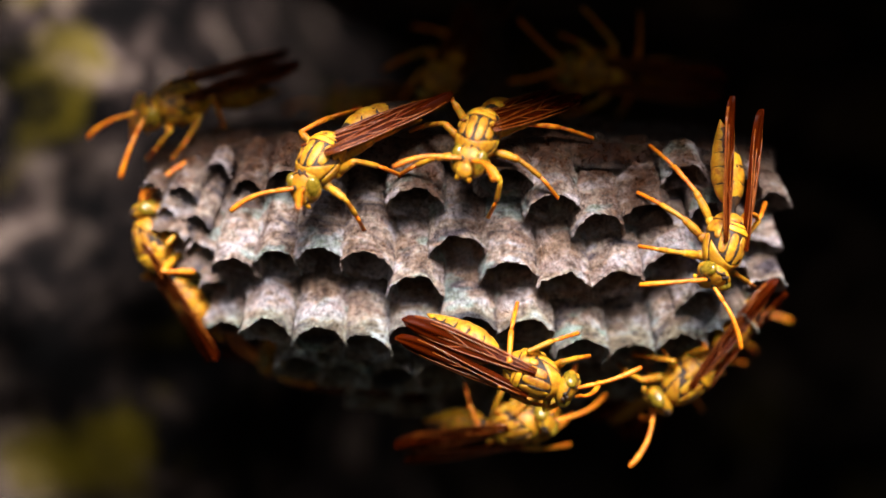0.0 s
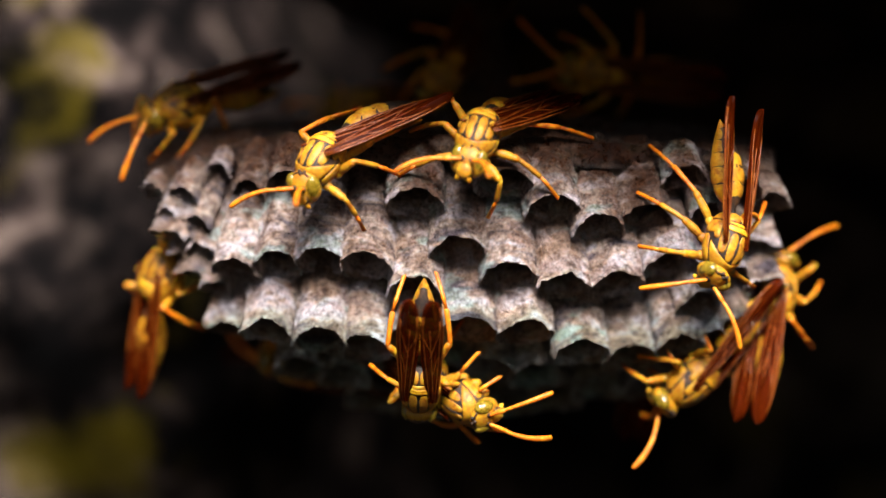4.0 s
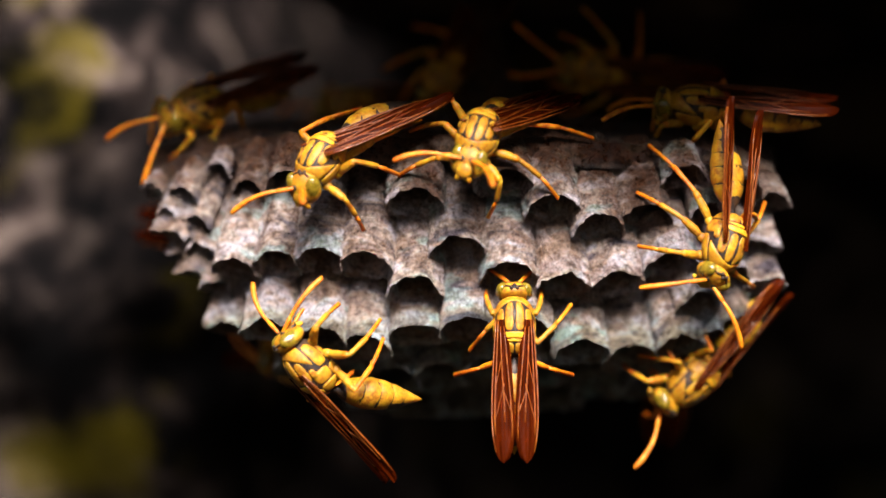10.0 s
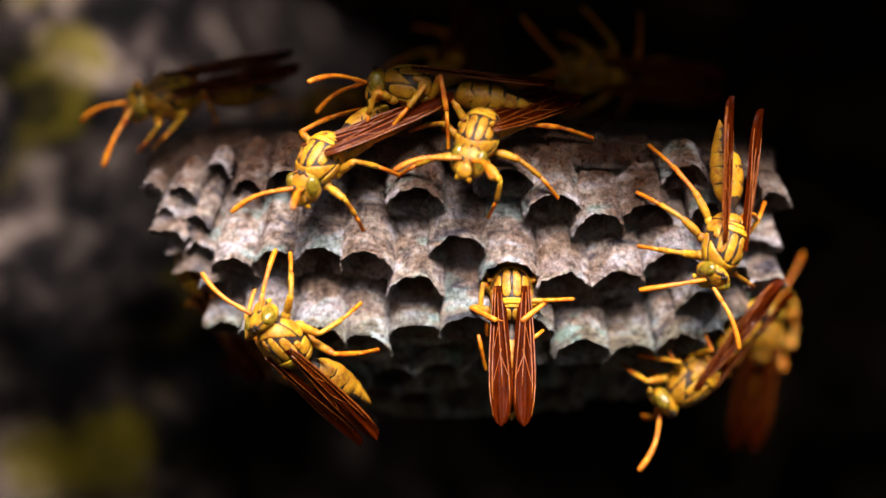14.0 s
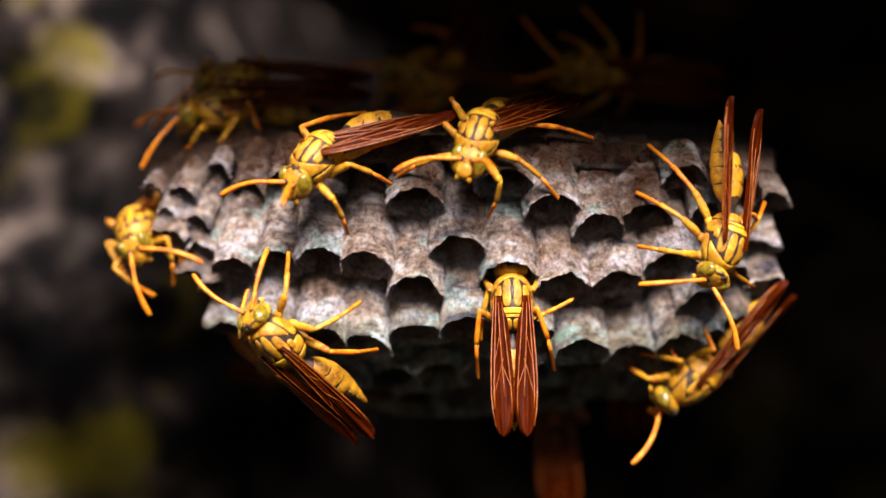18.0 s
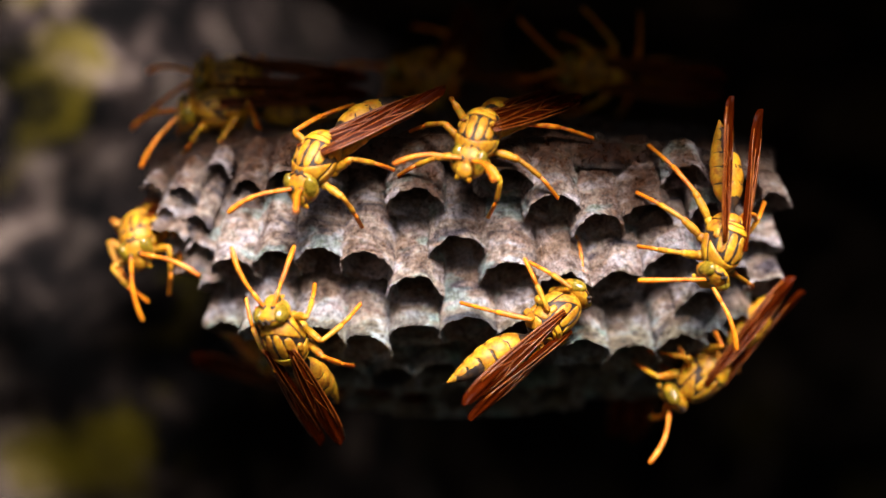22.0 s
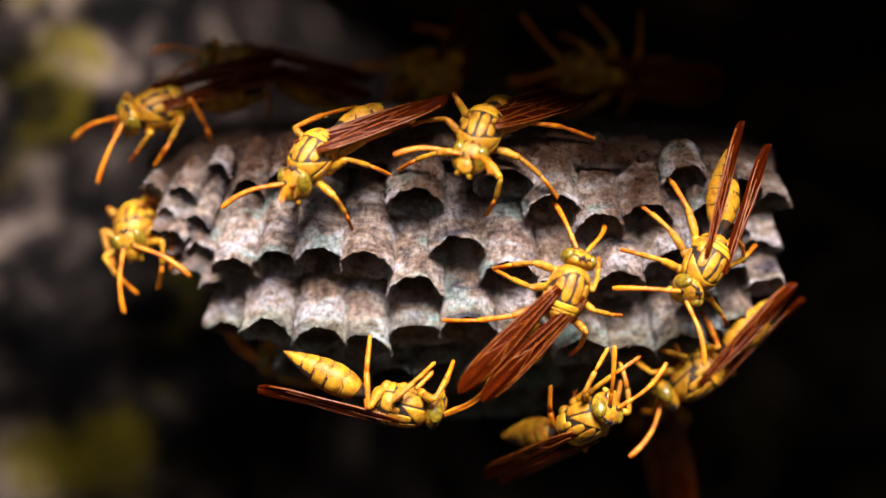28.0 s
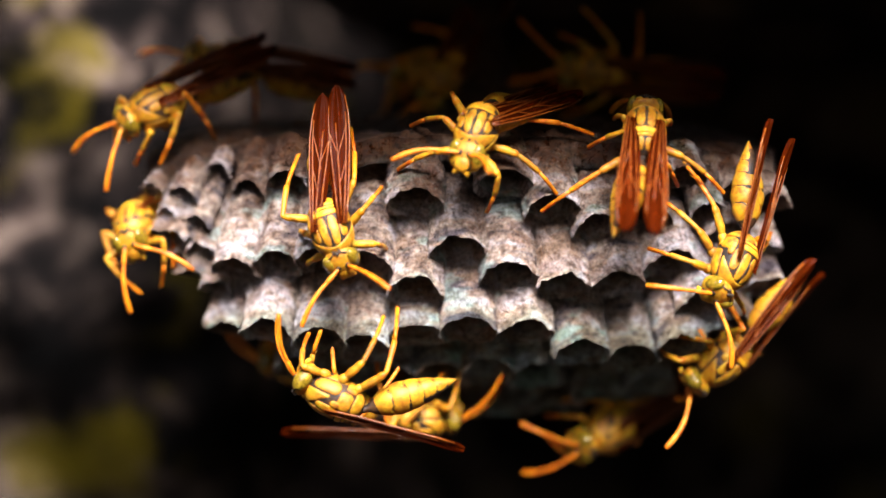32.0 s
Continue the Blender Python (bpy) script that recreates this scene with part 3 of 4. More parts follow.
LEGS = (("front", (1.55, 1.05, -1.40), (3.9, 2.6, -2.6), 2.4, 2.2, 2.3), ("mid", (0.0, 1.2, -1.65), (2.2, 5.6, -1.8), 2.7, 2.5, 2.6), ("hind", (-1.6, 1.05, -1.5), (-4.0, 5.4, -3.0), 3.2, 3.2, 3.3))
WASPS = {}
LEG_PARTS = {}
FOOTHOLDS = {}
BENDS = {}
SWEEPS = {}


def leg_poses(kind, s, goal):
    """A leg's pose on the body, and its shin's and foot's on the leg, for a foot at goal (mm, in the body's space)."""
    _, hip, _, lf, lt, ls = [q for q in LEGS if q[0] == kind][0]
    lf, lt, ls = lf * GROW, lt * GROW, ls * GROW
    h = Vector((hip[0], hip[1] * s, hip[2])) * GROW
    d = goal - h
    ls_all = lt + ls
    dist = min(d.length, (lf + ls_all) * 0.97)
    dist = max(dist, abs(ls_all - lf) * 1.08)
    d.normalize()
    pole = Vector(((0.3, -0.3, -0.9)[("front", "mid", "hind").index(kind)], 0.9 * s, 0.8 if kind != "hind" else 0.25))
    pole = (pole - d * pole.dot(d)).normalized()
    ca = max(-1, min(1, (lf * lf + dist * dist - ls_all * ls_all) / (2 * lf * dist)))
    knee = h + (d * ca + pole * (1 - ca * ca) ** 0.5) * lf
    end = h + d * dist
    bow = (end - knee).normalized() + pole * 0.10
    leg_m = aim(h * 1e-3, knee - h, pole)
    li = leg_m.inverted()
    ankle = knee + bow.normalized() * lt
    return leg_m, li @ aim(knee * 1e-3, bow, pole), li @ aim(ankle * 1e-3, end - ankle, pole)


def wing_pose(s, wings):
    """A wing's pose on the thorax: spread, lift and twist of the pair, then its yaw and skew to one side."""
    spread, lift, twist, yaw, skew = wings
    turn = Euler((0, radians(lift), radians(180 - spread * s + yaw))).to_matrix() @ Euler((radians(twist * s + skew), 0, 0)).to_matrix()
    return Matrix.Translation((0.0002, 0.00130 * s, 0.00165)) @ turn.to_4x4()


def wasp(key, m, feet=None, held=None, feelers=((0.7, 0.5, -0.55), (0.7, -0.5, -0.55)), head=(0, 0, 0), bend=(-14, 0), wings=(-2.6, 3, 12), tuck=1.0, label=""):
    """One wasp. feet: places that some legs reach, by leg; feelers: the antennae's ways in head space; head: its turns; bend: the
    abdomen's pitch and yaw; wings: spread, lift and twist in degrees."""
    root = tagged(new("paper_wasp"), label or "yellow paper wasp with black markings and amber wings on the nest", "wasp", "wasps on the nest")
    root.matrix_world = m
    inv = (held or m).inverted()
    WASPS[key] = root
    body = part("thorax", MESH["thorax"], root, None, "yellow thorax with black lines")
    for name in ("pronotum", "midline", "scutellum", "metanotum"):
        part(name, MESH[name], body)
    for name in ("scutum_stripe", "side_stripe", "propodeum", "shoulder_plate", "pleuron", "lower_pleuron", "rear_pleuron", "low_rear_pleuron", "flank"):
        part(name, MESH[name], body)
        part(name, MESH[name + "_right"], body)
    hd = part("head", MESH["head"], root, pose(0.0030 * GROW, 0, -0.0003, *head))
    for name in ("eye", "mandible"):
        part(name, MESH[name], hd)
        part(name, MESH[name + "_right"], hd)
    for name in ("clypeus", "face_line", "face", "mouth_line", "crown_mark", "head_line"):
        part(name, MESH[name], hd)
    for x, y, z in ((0.50, 0, 1.60), (0.20, 0.30, 1.70), (0.20, -0.30, 1.70)):
        part("ocellus", MESH["ocellus"], hd, pose(x * 1e-3, y * 1e-3, z * 1e-3))
    for s, way in zip((1, -1), feelers):
        o = Vector((0.00104, 0.00050 * s, 0.00022))
        if len(way) == 4:
            way = ((held or m) @ hd.matrix_basis).inverted() @ spot(way[0], way[1], way[2]) - o
        part("antenna_socket", MESH["antenna_socket"], hd, Matrix.Translation(o * 0.96))
        part("antenna", MESH["antenna"], hd, aim(o, way, (0, 0, 1)), "orange antenna")
    ab = part("abdomen", MESH["abdomen"], root, pose(-0.0031, 0, -0.0003, 0, bend[0], bend[1]))
    for k in range(6):
        part("abdomen_ring", MESH["ring%d" % k], ab)
    for s in (1, -1):
        w = part("wing", MESH["wing" if s < 0 else "wing_left"], root, wing_pose(s, (*wings, 0, 0)[:5]), "amber-brown folded wing")
        for q in range(7):
            part("vein", MESH[("vein%d" if s < 0 else "vein_left%d") % q], w)
    LEG_PARTS[key] = []
    for kind, hip, foot, lf, lt, ls in LEGS:
        for s, tag in ((1, "l"), (-1, "r")):
            goal = Vector((foot[0], foot[1] * s * tuck, foot[2] - 4.5 * (1 - tuck))) * GROW
            if feet and kind[0] + tag in feet:
                goal = inv @ spot(*feet[kind[0] + tag]) * 1e3
            leg_m, shin_m, foot_m = leg_poses(kind, s, goal)
            leg = part("leg", MESH["leg_" + kind], root, leg_m)
            shin = part("shin", MESH["shin_" + kind], leg, shin_m)
            end = part("foot", MESH["foot_" + kind], leg, foot_m)
            LEG_PARTS[key].append((kind, s, tag, goal, leg, shin, end))
    return root


ROWS = {}


def track(key, *rows, **look_of):
    """A wasp and its way: rows of seconds and what stand() takes."""
    when = look_of.pop("when", rows[0][0])
    FOOTHOLDS[key] = look_of.pop("steps", {})
    BENDS[key] = look_of.pop("bends", ())
    SWEEPS[key] = look_of.pop("sweeps", ())
    held = [stand(*r[1:]) for r in rows if r[0] == when][0]
    wasp(key, stand(*rows[0][1:]), held=held, **look_of)
    ROWS[key] = [(r[0], stand(*r[1:])) for r in rows]
    if len(rows) == 1:
        ROWS[key] = []


# ---- the wasps and their ways ----
track("upper", (0, 566, 283, -1.6, -121, 26, 35), (17, 566, 283, -1.6, -122, 26, 35), (18, 558, 279, -1.6, -130, 26, 35), (20, 557, 277, -1.6, -126, 26, 35), (23, 560, 284, -1.6, -116, 26, 32), (25.5, 561, 285, -1.6, -117, 26, 32), (28, 552, 277, -1.6, -124, 26, 35),
      (30, 553, 280, -1.6, -122, 26, 35), (30.4, 552, 286, -1.6, -112, 25, 25), (30.8, 560, 290, -1.6, -98, 24, 10), (31.2, 560, 316, -1.6, -94, 20, 0), (31.6, 565, 365, -1.6, -90, 12, 0), (32, 586, 406, -1.6, -72, 12, 5),
      feet={"fl": (645, 408, 0.5), "fr": (545, 372, 7), "ml": (706, 308, 0.5), "mr": (590, 330, 8), "hl": (745, 212, 4), "hr": (640, 190, 5)}, feelers=((520, 366, -15, 1), (410, 358, -3, 1)), head=(0, -30, 4), bends=[(0, -16, -26), (30.4, -16, -26), (31.2, -14, -30), (32, -12, -18)], sweeps=[(0, -5, 12, 4, -36, -8), (30.4, -5, 12, 4, -36, -8), (31.2, -4, 7, 5, -30, -6), (32, -4, 6, 6, -17, 0)], label="yellow paper wasp with amber wings resting on the nest front")
track("middle", (0, 846, 240, -2.6, -111, 38, 14), (25.5, 846, 240, -2.6, -111, 38, 14), (28, 849, 234, -2.6, -113, 38, 14), (32, 844, 230, -2.6, -113, 38, 16),
      feet={"fl": (865, 386, 0), "fr": (704, 311, 1), "ml": (1003, 360, 0.5), "mr": (725, 232, 3), "hl": (1072, 243, 3), "hr": (800, 178, 6)}, feelers=((882, 303, -12, 1), (697, 280, -5, 1)), head=(0, -46, -4), bend=(-40, -8), wings=(-2, 24, 10, -28), label="yellow paper wasp facing outward from the nest roof edge")
track("rightmost", (0, 1284, 432, -0.5, -108, 10, -34), (25.5, 1282, 432, -0.5, -108, 10, -34), (27.5, 1268, 445, -0.5, -110, 20, -30), (28, 1250, 466, -0.5, -122, 18, -28), (29, 1262, 478, -0.5, -110, 18, -30), (30.5, 1270, 470, -0.5, -105, 18, -30), (31.2, 1275, 472, -0.5, -105, 18, -30), (32, 1300, 465, -0.5, -118, 15, -40),
      feet={"fr": (1130, 436, 1), "mr": (1128, 340, 2), "fl": (1352, 520, 8), "ml": (1377, 338, 8), "hr": (1140, 244, 4)}, feelers=((1312, 595, -2, 1), (1215, 498, -2, 1)), head=(0, -8, -22), bend=(-14, 18), wings=(2, 5, 0, 14, 27), label="yellow paper wasp with glossy amber wings clinging head down")
track("lower right", (0, 1215, 674, 10.5, -140, 0, -58), (1.2, 1222, 676, 10.5, -140, 0, -58), (14, 1225, 676, 10.5, -140, 0, -58), (20, 1232, 672, 10.5, -142, 0, -58), (23, 1245, 668, 10.5, -140, 0, -58), (28, 1232, 668, 9.5, -145, 0, -58), (30, 1240, 660, 9.5, -142, 0, -58), (32, 1280, 640, 9.5, -140, 0, -58),
      feet={"fl": (1175, 620, 9)}, feelers=((1135, 808, 9, 1), (1140, 760, 18, 1)), bend=(-8, 0), wings=(0, 13, 20), tuck=0.35, label="yellow paper wasp hanging under the nest edge, wings raised")
track("lower middle", (0, 945, 666, -1, -22, 5, 30), (0.5, 905, 690, 1, -41, -20, 20), (1.0, 798, 694, 4, -94, -45, 0), (1.5, 698, 680, 4, -150, -45, -38), (2.0, 702, 668, 4, -155, -48, -45), (2.5, 703, 674, 4, -148, -50, -40), (3.0, 724, 674, 4, -122, -50, -18), (3.5, 742, 684, 4, -98, -48, 0),
      (5.5, 744, 688, 4, -86, -46, 5), (6.0, 738, 688, 4, -98, -46, 0), (6.5, 662, 668, 4, -150, -46, -44), (7, 612, 672, 4, -145, -48, -55), (7.5, 594, 672, 4, -160, -55, -65), (8.0, 580, 668, 4, 178, -52, -74), (8.5, 547, 677, 2, 172, -12, -80), (9, 550, 680, 0, 166, 0, -80), (9.5, 556, 672, -1, 140, 5, -75), (10, 546, 650, -1, 130, 10, -68),
      (11, 546, 634, -1, 114, 36, -66), (12, 546, 640, -1, 102, 48, -58), (13, 543, 642, -1, 108, 48, -56), (14, 502, 606, -1, 133, 26, -42), (17, 490, 604, -1, 134, 24, -42), (19, 490, 604, -1, 134, 24, -42), (20, 507, 604, -1, 120, 32, -38), (20.5, 520, 600, -1, 108, 36, -30), (21, 518, 602, -1, 102, 38, -28), (22, 503, 600, -1, 115, 38, -34), (23, 501, 592, -1, 112, 36, -32), (24, 506, 590, -1, 105, 36, -26), (25, 512, 586, -1, 100, 34, -22),
      (25.5, 504, 602, 0, 143, 4, -38), (26.5, 620, 670, 13, 168, 0, -80), (27.5, 720, 690, 26, 180, 0, -80), (32, 760, 690, 28, 180, 0, -80),
      steps={0: {}, 1: {"hl": (811, 491, 0), "hr": (737, 560, 1)}, 3: {"hl": (811, 491, 0), "hr": (737, 481, 0), "mr": (650, 600, 3)}, 6: {"hl": (811, 500, 0), "hr": (740, 490, 0)}, 7: {"mr": (640, 502, 0), "hr": (682, 514, 0), "hl": (795, 571, 1)}, 8: {"mr": (542, 562, 1), "hr": (666, 562, 1)}, 9.4: {"fr": (598, 537, 0), "mr": (665, 566, 0), "hr": (676, 572, 1)}, 10: {"fr": (600, 537, 0), "mr": (674, 566, 0), "hr": (680, 600, 1)},
             13: {"fr": (598, 537, 0), "mr": (674, 566, 0), "hr": (640, 690, 2)}, 14: {"fr": (514, 447, 0), "mr": (640, 537, 0), "hr": (670, 620, 4)}, 19: {"fr": (514, 447, 0), "mr": (640, 537, 0), "hr": (670, 620, 4)}, 20: {"fr": (575, 514, 0), "mr": (640, 537, 0), "hr": (660, 630, 4), "fl": (455, 545, 2)}, 23: {"fr": (552, 492, 0), "mr": (640, 537, 0), "hr": (610, 660, 4), "fl": (455, 545, 2)}, 25: {"fr": (622, 500, 0), "mr": (640, 538, 0), "hr": (620, 660, 4), "fl": (452, 545, 2)}, 25.5: {"fr": (520, 525, 0), "mr": (634, 538, 0)}, 26.5: {}},
      bends=[(0, -16, 0), (7, -20, 0), (8, -34, 0), (10, -40, 0), (11, -34, 0), (13, -28, 0), (14, -12, 0), (25, -14, 0), (25.5, -14, 0), (32, -16, 0)], tuck=0.75, feelers=((0.78, 0.5, -0.3), (0.35, -0.25, -0.9)), label="yellow paper wasp crawling along the lower rim, abdomen curled")
track("under middle", (0, 916, 752, 13, 12, 30, 40), (1, 885, 724, 8, -20, 38, 45), (1.5, 845, 714, 6, -25, 42, 45), (3, 815, 706, 6, -30, 42, 45), (6, 842, 716, 5, -40, 40, 40), (6.3, 862, 712, 4, 15, 40, 45), (6.6, 885, 708, 4, 50, 35, 45), (7, 903, 712, 4, 52, 30, 45), (7.5, 893, 706, 1, 86, 52, 0), (8, 900, 704, 0.5, 88, 54, 0), (8.5, 918, 678, 0, 88, 52, 0), (9, 918, 636, -1.0, 88, 46, 0), (9.5, 912, 595, 0.0, 89, 8, 0), (10, 910, 576, 1.5, 90, -14, 0), (11, 905, 556, 1.8, 90, -12, 0), (12, 905, 521, 3.8, 90, -17, 0), (13, 905, 518, 3.9, 90, -17, 0), (17.5, 905, 518, 3.9, 90, -17, 0), (18, 906, 535, 3.0, 91, -17, 0), (18.5, 908, 575, 1.0, 89, -14, 0), (19, 911, 597, -1.0, 86, 14, 0), (19.5, 932, 602, -1.5, 78, 28, 2), (20, 954, 602, -1.5, 66, 34, 4), (20.5, 970, 588, -1.5, 52, 28, 20), (21, 981, 590, -0.5, 39, 0, 45), (22, 982, 560, 2, 42, -22, 48), (23, 987, 552, 2.4, 47, -24, 50), (24.5, 984, 556, 2.4, 44, -24, 50), (25, 978, 580, 0.5, 38, -8, 48), (25.5, 980, 590, -1, 28, 0, 42), (26.5, 985, 560, -1.5, 38, 0, 35), (27.5, 1000, 540, -1.5, 52, 0, 25), (28, 1003, 518, -2, 70, 0, 15), (28.4, 1026, 535, -2, 29, 0, 15), (28.7, 1063, 592, -2, 5, 0, 10), (29, 1072, 628, -2, -24, 0, 5), (29.3, 1055, 630, -2, -24, 0, 5), (29.6, 1070, 594, -2, -13, 0, 5), (30, 1060, 512, -2, 33, 0, 5), (30.3, 1044, 426, -2, 50, 0, 5), (30.6, 1066, 396, -2.5, 51, 0, 5), (30.9, 1087, 365, -2.5, 48, 0, 5), (31.2, 1123, 346, -3, 47, 0, 5), (31.6, 1141, 282, -3, 62, -14, 0), (32, 1140, 234, -1.5, 84, -42, 0),
      when=13, steps={0: {}, 8.5: {"fl": (848, 640, 0), "fr": (985, 610, 0), "ml": (835, 700, 3), "mr": (1000, 690, 3)}, 9.4: {"ml": (775, 572, 2), "mr": (1040, 600, 2), "hl": (820, 690, 3), "hr": (990, 690, 3)}, 10: {"ml": (830, 620, 3), "mr": (1012, 540, 3)},
      13: {"hl": (845, 668, 4), "hr": (982, 655, 4), "ml": (850, 600, 4), "mr": (1012, 532, 2)}, 18: {"hl": (845, 668, 4), "hr": (982, 655, 4), "ml": (850, 600, 4), "mr": (1012, 532, 2)}, 19: {"ml": (768, 556, 2), "mr": (1020, 590, 2), "hl": (860, 700, 3), "hr": (990, 680, 3)}, 20.5: {},
      24: {"fl": (872, 470, 0), "ml": (885, 475, 1), "hl": (757, 569, 0), "fr": (1020, 490, 3)}, 25.5: {"ml": (900, 520, 1), "hl": (752, 570, 0)}, 28: {"fl": (872, 475, 1), "ml": (875, 478, 1), "hl": (757, 573, 1), "mr": (1100, 560, 3), "hr": (1010, 630, 4)}, 29: {}, 31: {}, 32: {"hl": (930, 392, 0), "ml": (1040, 260, 1), "hr": (1200, 330, 1), "mr": (1310, 360, 1)}}, bends=[(0, -15, 0), (27, -15, 0), (28, -20, -22), (28.6, -15, 0), (31.4, -15, 0), (32, -8, -14)], sweeps=[(0, -2.6, 3, 12, 0, 0), (27, -2.6, 3, 12, 0, 0), (28, -2, 6, 10, -24, 0), (28.6, -2.6, 5, 12, -6, 0), (32, -1.5, 5, 12, 0, 0)], feelers=((0.5, 0.38, -0.62), (0.5, -0.38, -0.62)), label="yellow paper wasp reaching its head into an open cell")
track("left edge", (0, 272, 430, 13, 105, 0, -65), (1.5, 250, 408, 12, 110, 0, -65), (2.4, 246, 410, 12, 112, 0, -65), (3.3, 262, 450, 14, 112, 0, -65), (4.4, 300, 500, 17, 30, 0, -20), (5.5, 345, 530, 17, -48, 0, 20), (6.5, 356, 540, 18, -46, 0, 20), (7.5, 400, 550, 22, -36, 0, 20), (8.5, 450, 420, 27, -8, 0, 0), (10, 452, 415, 28, -5, 0, 0), (13.3, 448, 420, 28, -2, 0, 0), (13.7, 385, 475, 20, 70, 0, -30), (14.2, 325, 470, 14, 118, 0, -62), (14.5, 275, 410, 12, 112, 0, -40), (15.5, 235, 330, 11, 180, 20, 0), (16.5, 222, 358, 10, -120, 30, 0), (17.5, 228, 375, 13, -95, 58, 20), (18.5, 256, 430, 13, -78, 60, 25), (19.5, 260, 435, 13, -78, 60, 25), (21, 252, 422, 13, -88, 60, 25), (23, 245, 408, 13, -95, 60, 25), (27.5, 238, 398, 13, -98, 60, 25), (32, 238, 398, 13, -95, 60, 25), tuck=0.45, bend=(-24, 0), feelers=((0.3, 0.9, -0.5), (0.6, -0.3, -0.9)), wings=(-2.6, 20, 12), label="blurred yellow paper wasp holding the nest flank")
track("upper left", (0, 315, 182, 16, -160, 28, 40), (3, 314, 184, 16, -160, 28, 40), (6, 340, 190, 16, -156, 30, 35), (9, 352, 190, 16, -158, 30, 35), (13, 335, 188, 16, -160, 28, 35), (14, 300, 170, 16, -166, 20, 40), (14.5, 310, 165, 16, 178, 15, 40), (16.5, 425, 152, 18, 174, 0, 35), (19, 415, 142, 18, 176, 10, 35), (23, 415, 140, 18, 174, 10, 35), (28, 425, 115, 20, 168, 10, 40), (32, 398, 112, 20, 172, 10, 40), tuck=0.6, label="yellow paper wasp with long antennae on the nest's upper rim")
track("wanderer", (0, 1230, 600, 26, 40, 0, -60), (2.1, 1300, 590, 22, 45, 0, -60), (2.7, 1330, 575, 20, 50, -10, -60), (3.3, 1352, 555, 17, 60, -10, -50), (5.5, 1395, 440, 11, 108, 0, 10), (6, 1400, 436, 11, 108, 0, 10), (6.5, 1420, 475, 12, 80, 0, 75), (7, 1428, 460, 12, 95, 0, 75), (7.5, 1434, 410, 12, 102, 0, 75), (8, 1424, 342, 11, 116, 0, 65), (8.5, 1378, 262, 11, 135, 0, 40), (9, 1305, 200, 8, 160, 10, 45), (9.5, 1280, 195, 10, 172, 5, 55), (10, 1235, 186, 8, 176, 0, 55), (11, 1086, 194, 5, 188, 5, 52), (11.5, 1022, 172, 6, 186, 5, 64), (12, 965, 158, 6, 184, 6, 72), (12.5, 880, 150, 4, 184, 8, 80), (13, 806, 156, 2, 184, 8, 82), (14, 728, 150, 1, 176, 4, 84), (14.5, 690, 145, 13, 176, 0, 75), (16.5, 740, 130, 28, 170, 0, 60), (32, 760, 130, 30, 170, 0, 60), tuck=0.5, bend=(-4, 0), feelers=((0.7, 0.45, 0.1), (0.7, -0.45, -0.4)), label="yellow paper wasp walking round the nest edge to its roof")
track("right back", (0, 1160, 560, 34, 80, 0, 0), (9.5, 1160, 560, 34, 80, 0, 0), (11, 1335, 595, 28, 85, 30, 0), (12, 1345, 580, 27, 85, 30, 0), (13, 1352, 575, 27, 88, 30, 0), (14.5, 1342, 605, 28, 80, 30, 0), (16.5, 1160, 560, 34, 75, 0, 0), (32, 1160, 560, 34, 75, 0, 0), tuck=0.5)
track("bottom", (0, 960, 600, 38, 0, 0, 0), (16.5, 960, 600, 38, 50, 0, 0), (17.4, 985, 660, 32, 100, 0, 0), (18, 975, 690, 27, 95, 0, 0), (18.3, 985, 740, 18, 40, 30, 0), (18.6, 1000, 775, 12, -30, 50, 0), (19, 1008, 800, 13, -90, 60, 0), (19.5, 1035, 765, 10, -60, 50, 0), (20, 975, 806, 16, -12, 40, 50), (20.5, 975, 800, 20, 0, 35, 60), (22, 960, 620, 36, 10, 0, 50), (25.5, 960, 640, 34, 15, 0, 60), (26.5, 1010, 730, 14, 15, 0, 62), (27.5, 1040, 758, 5, 14, 35, 55), (28, 1034, 748, 5, 30, 42, 50), (28.4, 1125, 706, 4, 36, 0, 65), (28.7, 1135, 740, 4, 25, 0, 65), (29, 1128, 774, 4, 12, 0, 65), (29.3, 1100, 778, 4, -8, 0, 65), (29.6, 1095, 770, 4, -6, 0, 65), (30, 1090, 792, 4, -22, 0, 65), (30.3, 1070, 715, 3, 40, 0, 40), (30.6, 965, 708, 2, 92, 42, 0), (30.9, 925, 672, 1, 105, 52, -15), (31.2, 868, 655, 0, 142, 40, -45), (31.4, 817, 645, 0, 158, 0, -60), (31.6, 745, 672, -1, 170, 0, -78), (31.8, 680, 702, -1, 162, 0, -80), (32, 590, 704, -1, 152, 0, -82), bends=[(0, -14, 0), (31, -14, 0), (31.6, -30, 0), (32, -44, 0)], sweeps=[(0, -2.6, 3, 12, 0, 0), (31, -2.6, 3, 12, 0, 0), (32, -2.6, 14, 12, 0, 0)], steps={0: {}, 28: {"fl": (1075, 618, 2), "ml": (1142, 625, 2), "hl": (975, 690, 4)}, 29: {}, 30: {"ml": (1120, 660, 3), "hl": (1075, 640, 3)}, 31: {}, 32: {"fr": (545, 590, 1), "mr": (680, 560, 0), "hr": (705, 545, 0)}}, tuck=0.5)
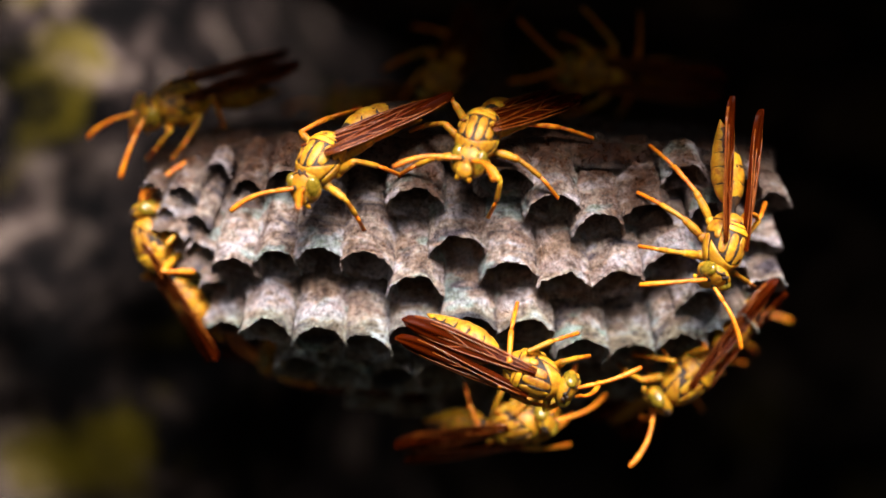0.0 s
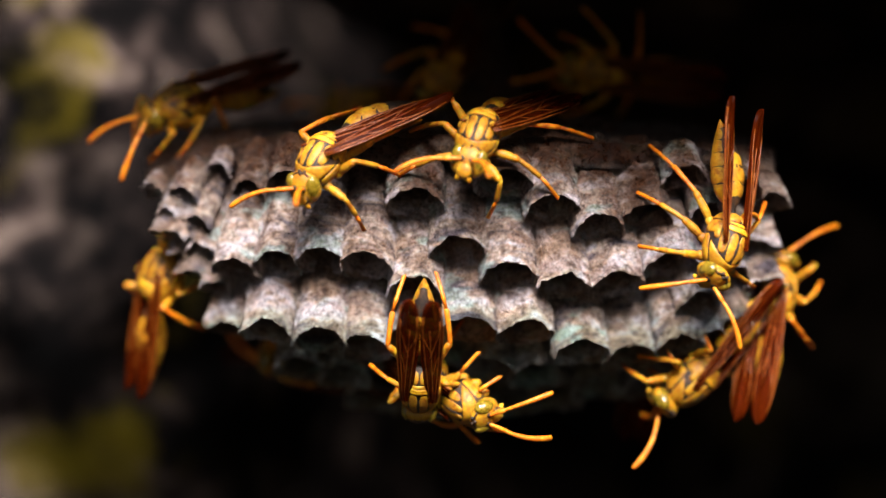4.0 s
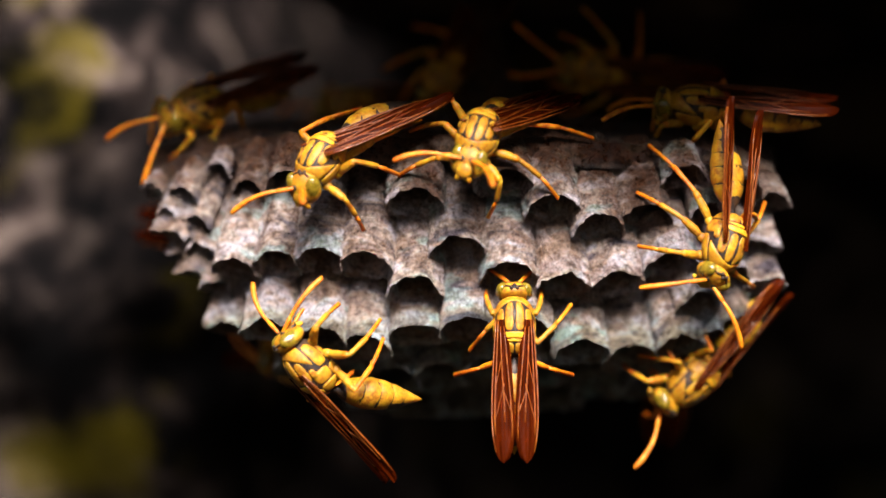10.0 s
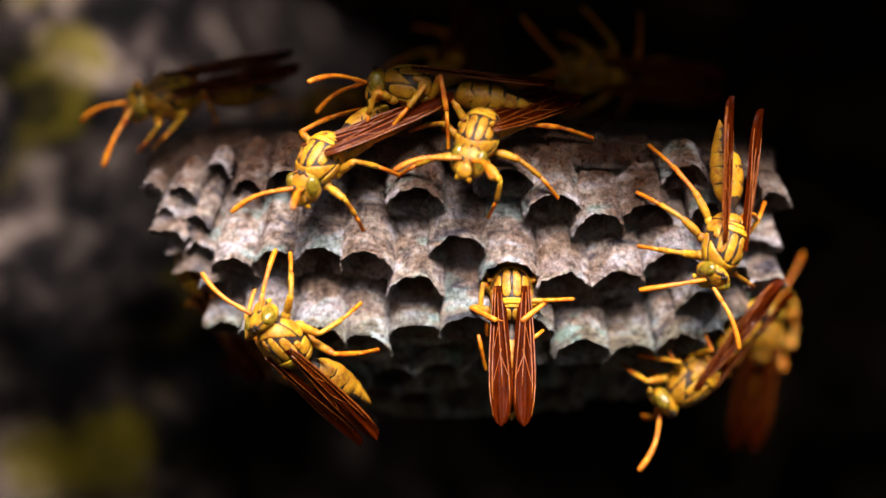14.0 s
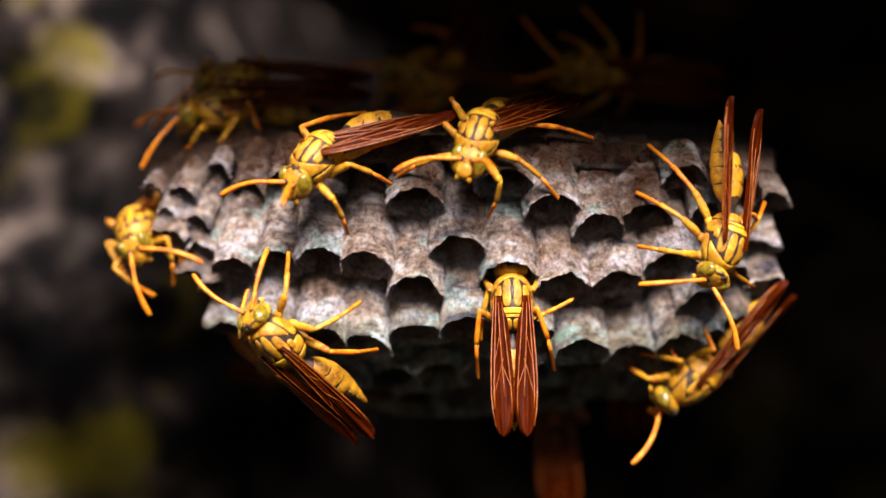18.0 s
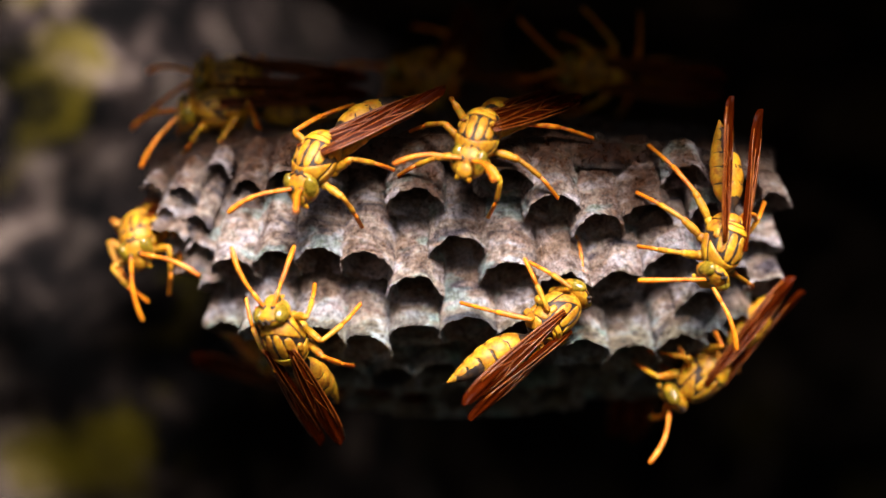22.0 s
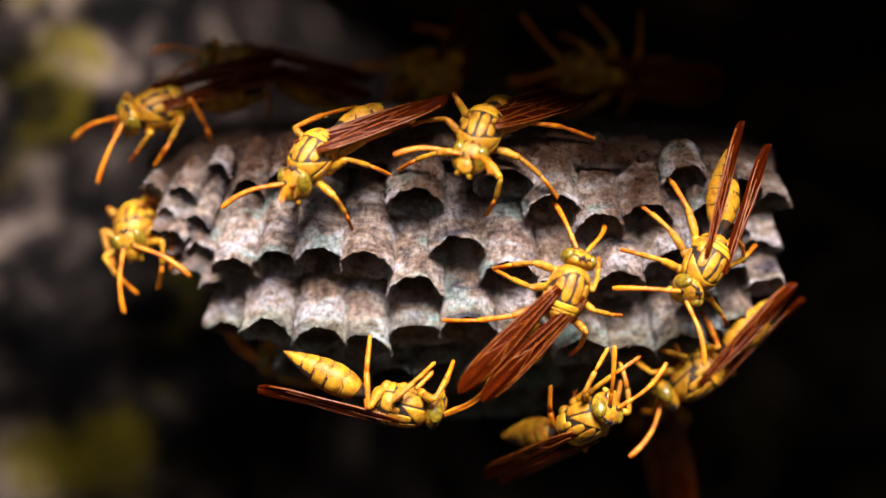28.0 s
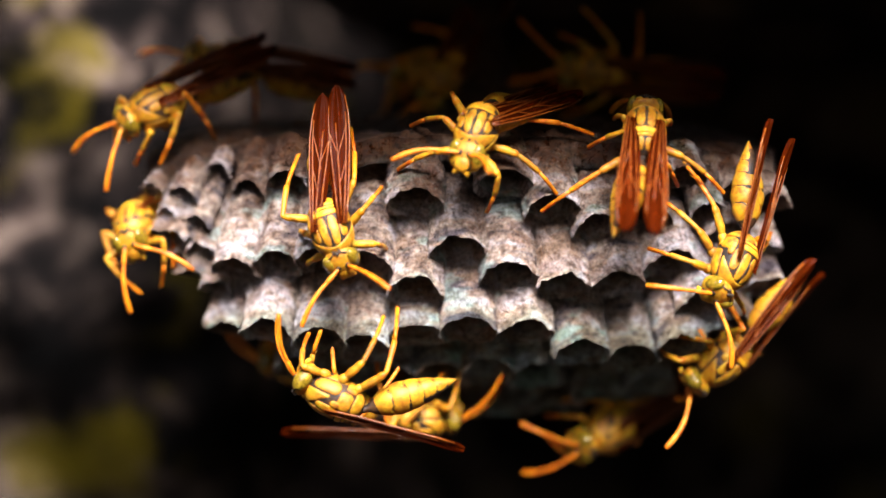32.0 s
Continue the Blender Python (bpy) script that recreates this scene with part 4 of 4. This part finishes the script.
track("from below", (0, 620, 640, 36, -10, 0, 70), (18.6, 620, 660, 34, -5, 0, 70), (20, 715, 748, 22, 0, 45, 60), (20.6, 660, 740, 20, -3, 40, 60), (21.2, 610, 725, 24, -5, 0, 70), (22.5, 540, 640, 26, -20, 0, 60), (23.2, 440, 620, 20, -30, 0, 60), (24, 320, 590, 20, -50, 38, 45), (24.5, 345, 622, 14, -55, 42, 35), (25, 375, 668, 9, -50, 50, 30), (25.5, 500, 708, 3, -6, 0, 78), (27.5, 712, 716, 1, -16, 0, 78), (28, 708, 720, 1, -12, 0, 78), (29, 712, 716, 1, -11, 0, 78), (30, 740, 708, 1, -9, 0, 78), (30.4, 768, 698, 1, -10, 0, 78), (30.7, 760, 700, 1, -12, 0, 78), (31, 696, 720, 1, -18, 0, 78), (31.2, 680, 732, 2, -28, 0, 78), (31.4, 664, 730, 3, -36, 0, 78), (31.6, 668, 718, 5, -30, 0, 78), (31.8, 700, 732, 11, -14, 0, 80), (32, 742, 745, 14, 0, 0, 80), tuck=0.5)
track("second upper left", (0, 640, 190, 36, 180, 0, 40), (14, 600, 190, 34, 180, 0, 40), (15.5, 440, 185, 22, -176, 0, 40), (16.5, 392, 192, 15, -174, 10, 50), (25.5, 388, 190, 15, -174, 10, 50), (27.5, 290, 190, 12, -162, 20, 38), (30, 276, 190, 12, -160, 20, 38), (32, 276, 188, 12, -152, 20, 38), tuck=0.7)
track("low right back", (0, 1060, 600, 38, 180, 0, -60), (23.5, 1060, 600, 38, 180, 0, -60), (24.5, 1150, 690, 26, 140, 0, -20), (25, 1150, 685, 33, 95, 0, 0), (27.5, 1155, 690, 33, 100, 0, 0), (28.5, 1155, 700, 32, 105, 0, 0), (30, 1150, 700, 32, 130, 0, -20), (31, 1120, 750, 16, 178, 15, -50), (32, 1078, 762, 21, -150, 30, -45), tuck=0.5)
track("dark one", (0, 1060, 125, 25, 175, 15, -20), label="paper wasp in shade on the nest's roof")
track("dark two", (0, 790, 130, 28, -120, 20, 0), label="paper wasp in shade on the nest's roof")
track("dark three", (0, 530, 650, 21, 172, 0, -70), label="paper wasp in shade under the nest")


def gait(rows):
    """Seconds at which a wasp is on the move, in short steps."""
    beats = []
    for (t0, m0), (t1, m1) in zip(rows, rows[1:]):
        gone = (m1.translation - m0.translation).length + 0.006 * m0.to_quaternion().rotation_difference(m1.to_quaternion()).angle
        if gone / (t1 - t0) > 0.0022:
            n = max(2, round((t1 - t0) / 0.2))
            beats += [t0 + (t1 - t0) * i / n for i in range(n)]
        else:
            beats.append(t0)
    return beats + [32.0]


def body_at(rows, t):
    """A wasp's pose at a time between its rows."""
    for (t0, m0), (t1, m1) in zip(rows, rows[1:]):
        if t <= t1:
            f = (t - t0) / (t1 - t0)
            return Matrix.LocRotScale(m0.translation.lerp(m1.translation, f), m0.to_quaternion().slerp(m1.to_quaternion(), f), None)
    return rows[-1][1]


def step_legs(key, rows, beats):
    """Key the legs: swings on the way, and the places that the feet hold at some times."""
    steps = FOOTHOLDS[key]
    times = sorted(set([round(t, 3) for t in beats] + [float(t) for t in steps]))
    for i, (kind, s, tag, rest, leg, shin, end) in enumerate(LEG_PARTS[key]):
        held = []
        for t, places in sorted(steps.items()):
            name = kind[0] + tag
            held.append((t, body_at(rows, t).inverted() @ spot(*places[name]) * 1e3 if name in places else rest))
        if not held:
            held = [(0.0, rest)]
        keys = []
        for q, t in enumerate(times):
            goal = held[0][1] if t <= held[0][0] else held[-1][1]
            for (t0, g0), (t1, g1) in zip(held, held[1:]):
                if t0 <= t <= t1:
                    goal = g0.lerp(g1, (t - t0) / (t1 - t0))
            leg_m, shin_m, foot_m = leg_poses(kind, s, goal)
            still = t in steps or q in (0, len(times) - 1) or times[q + 1] - t > 0.35 or t - times[q - 1] > 0.35
            turn = Matrix.Rotation(0 if still else radians(12 * (1 if (i * 3 + i // 2 + q) % 2 else -1)), 4, "Z")
            o = Matrix.Translation(leg_m.translation)
            keys.append((t, o @ turn @ o.inverted() @ leg_m, shin_m, foot_m))
        walk(leg, [(k[0], k[1]) for k in keys])
        if len(held) > 1:
            walk(shin, [(k[0], k[2]) for k in keys])
            walk(end, [(k[0], k[3]) for k in keys])


def motions():
    rnd = random.Random(4)
    for key, root in WASPS.items():
        rows = ROWS[key]
        if rows:
            walk(root, rows)
            beats = gait(rows)
            if len(beats) > 6 or FOOTHOLDS[key]:
                step_legs(key, rows, [0.0] + beats)
        if SWEEPS[key]:
            for s, o in zip((1, -1), [o for o in root.children if o.name.startswith("wing")]):
                walk(o, [(t, wing_pose(s, w)) for t, *w in SWEEPS[key]])
        if BENDS[key]:
            walk([o for o in root.children if o.name.startswith("abdomen")][0], [(t, pose(-0.0031, 0, -0.0003, 0, p, y)) for t, p, y in BENDS[key]])
        for o in root.children_recursive:
            if o.name.split(".")[0] == "antenna":
                base = o.matrix_basis.copy()
                keys = [(0, base)]
                t = 0.0
                while t < 30.9:
                    t += rnd.uniform(0.5, 1.2)
                    keys.append((t, base @ Euler((0, radians(rnd.uniform(-6, 6)), radians(rnd.uniform(-6, 6)))).to_matrix().to_4x4()))
                keys.append((32.0, base))
                walk(o, keys)


motions()
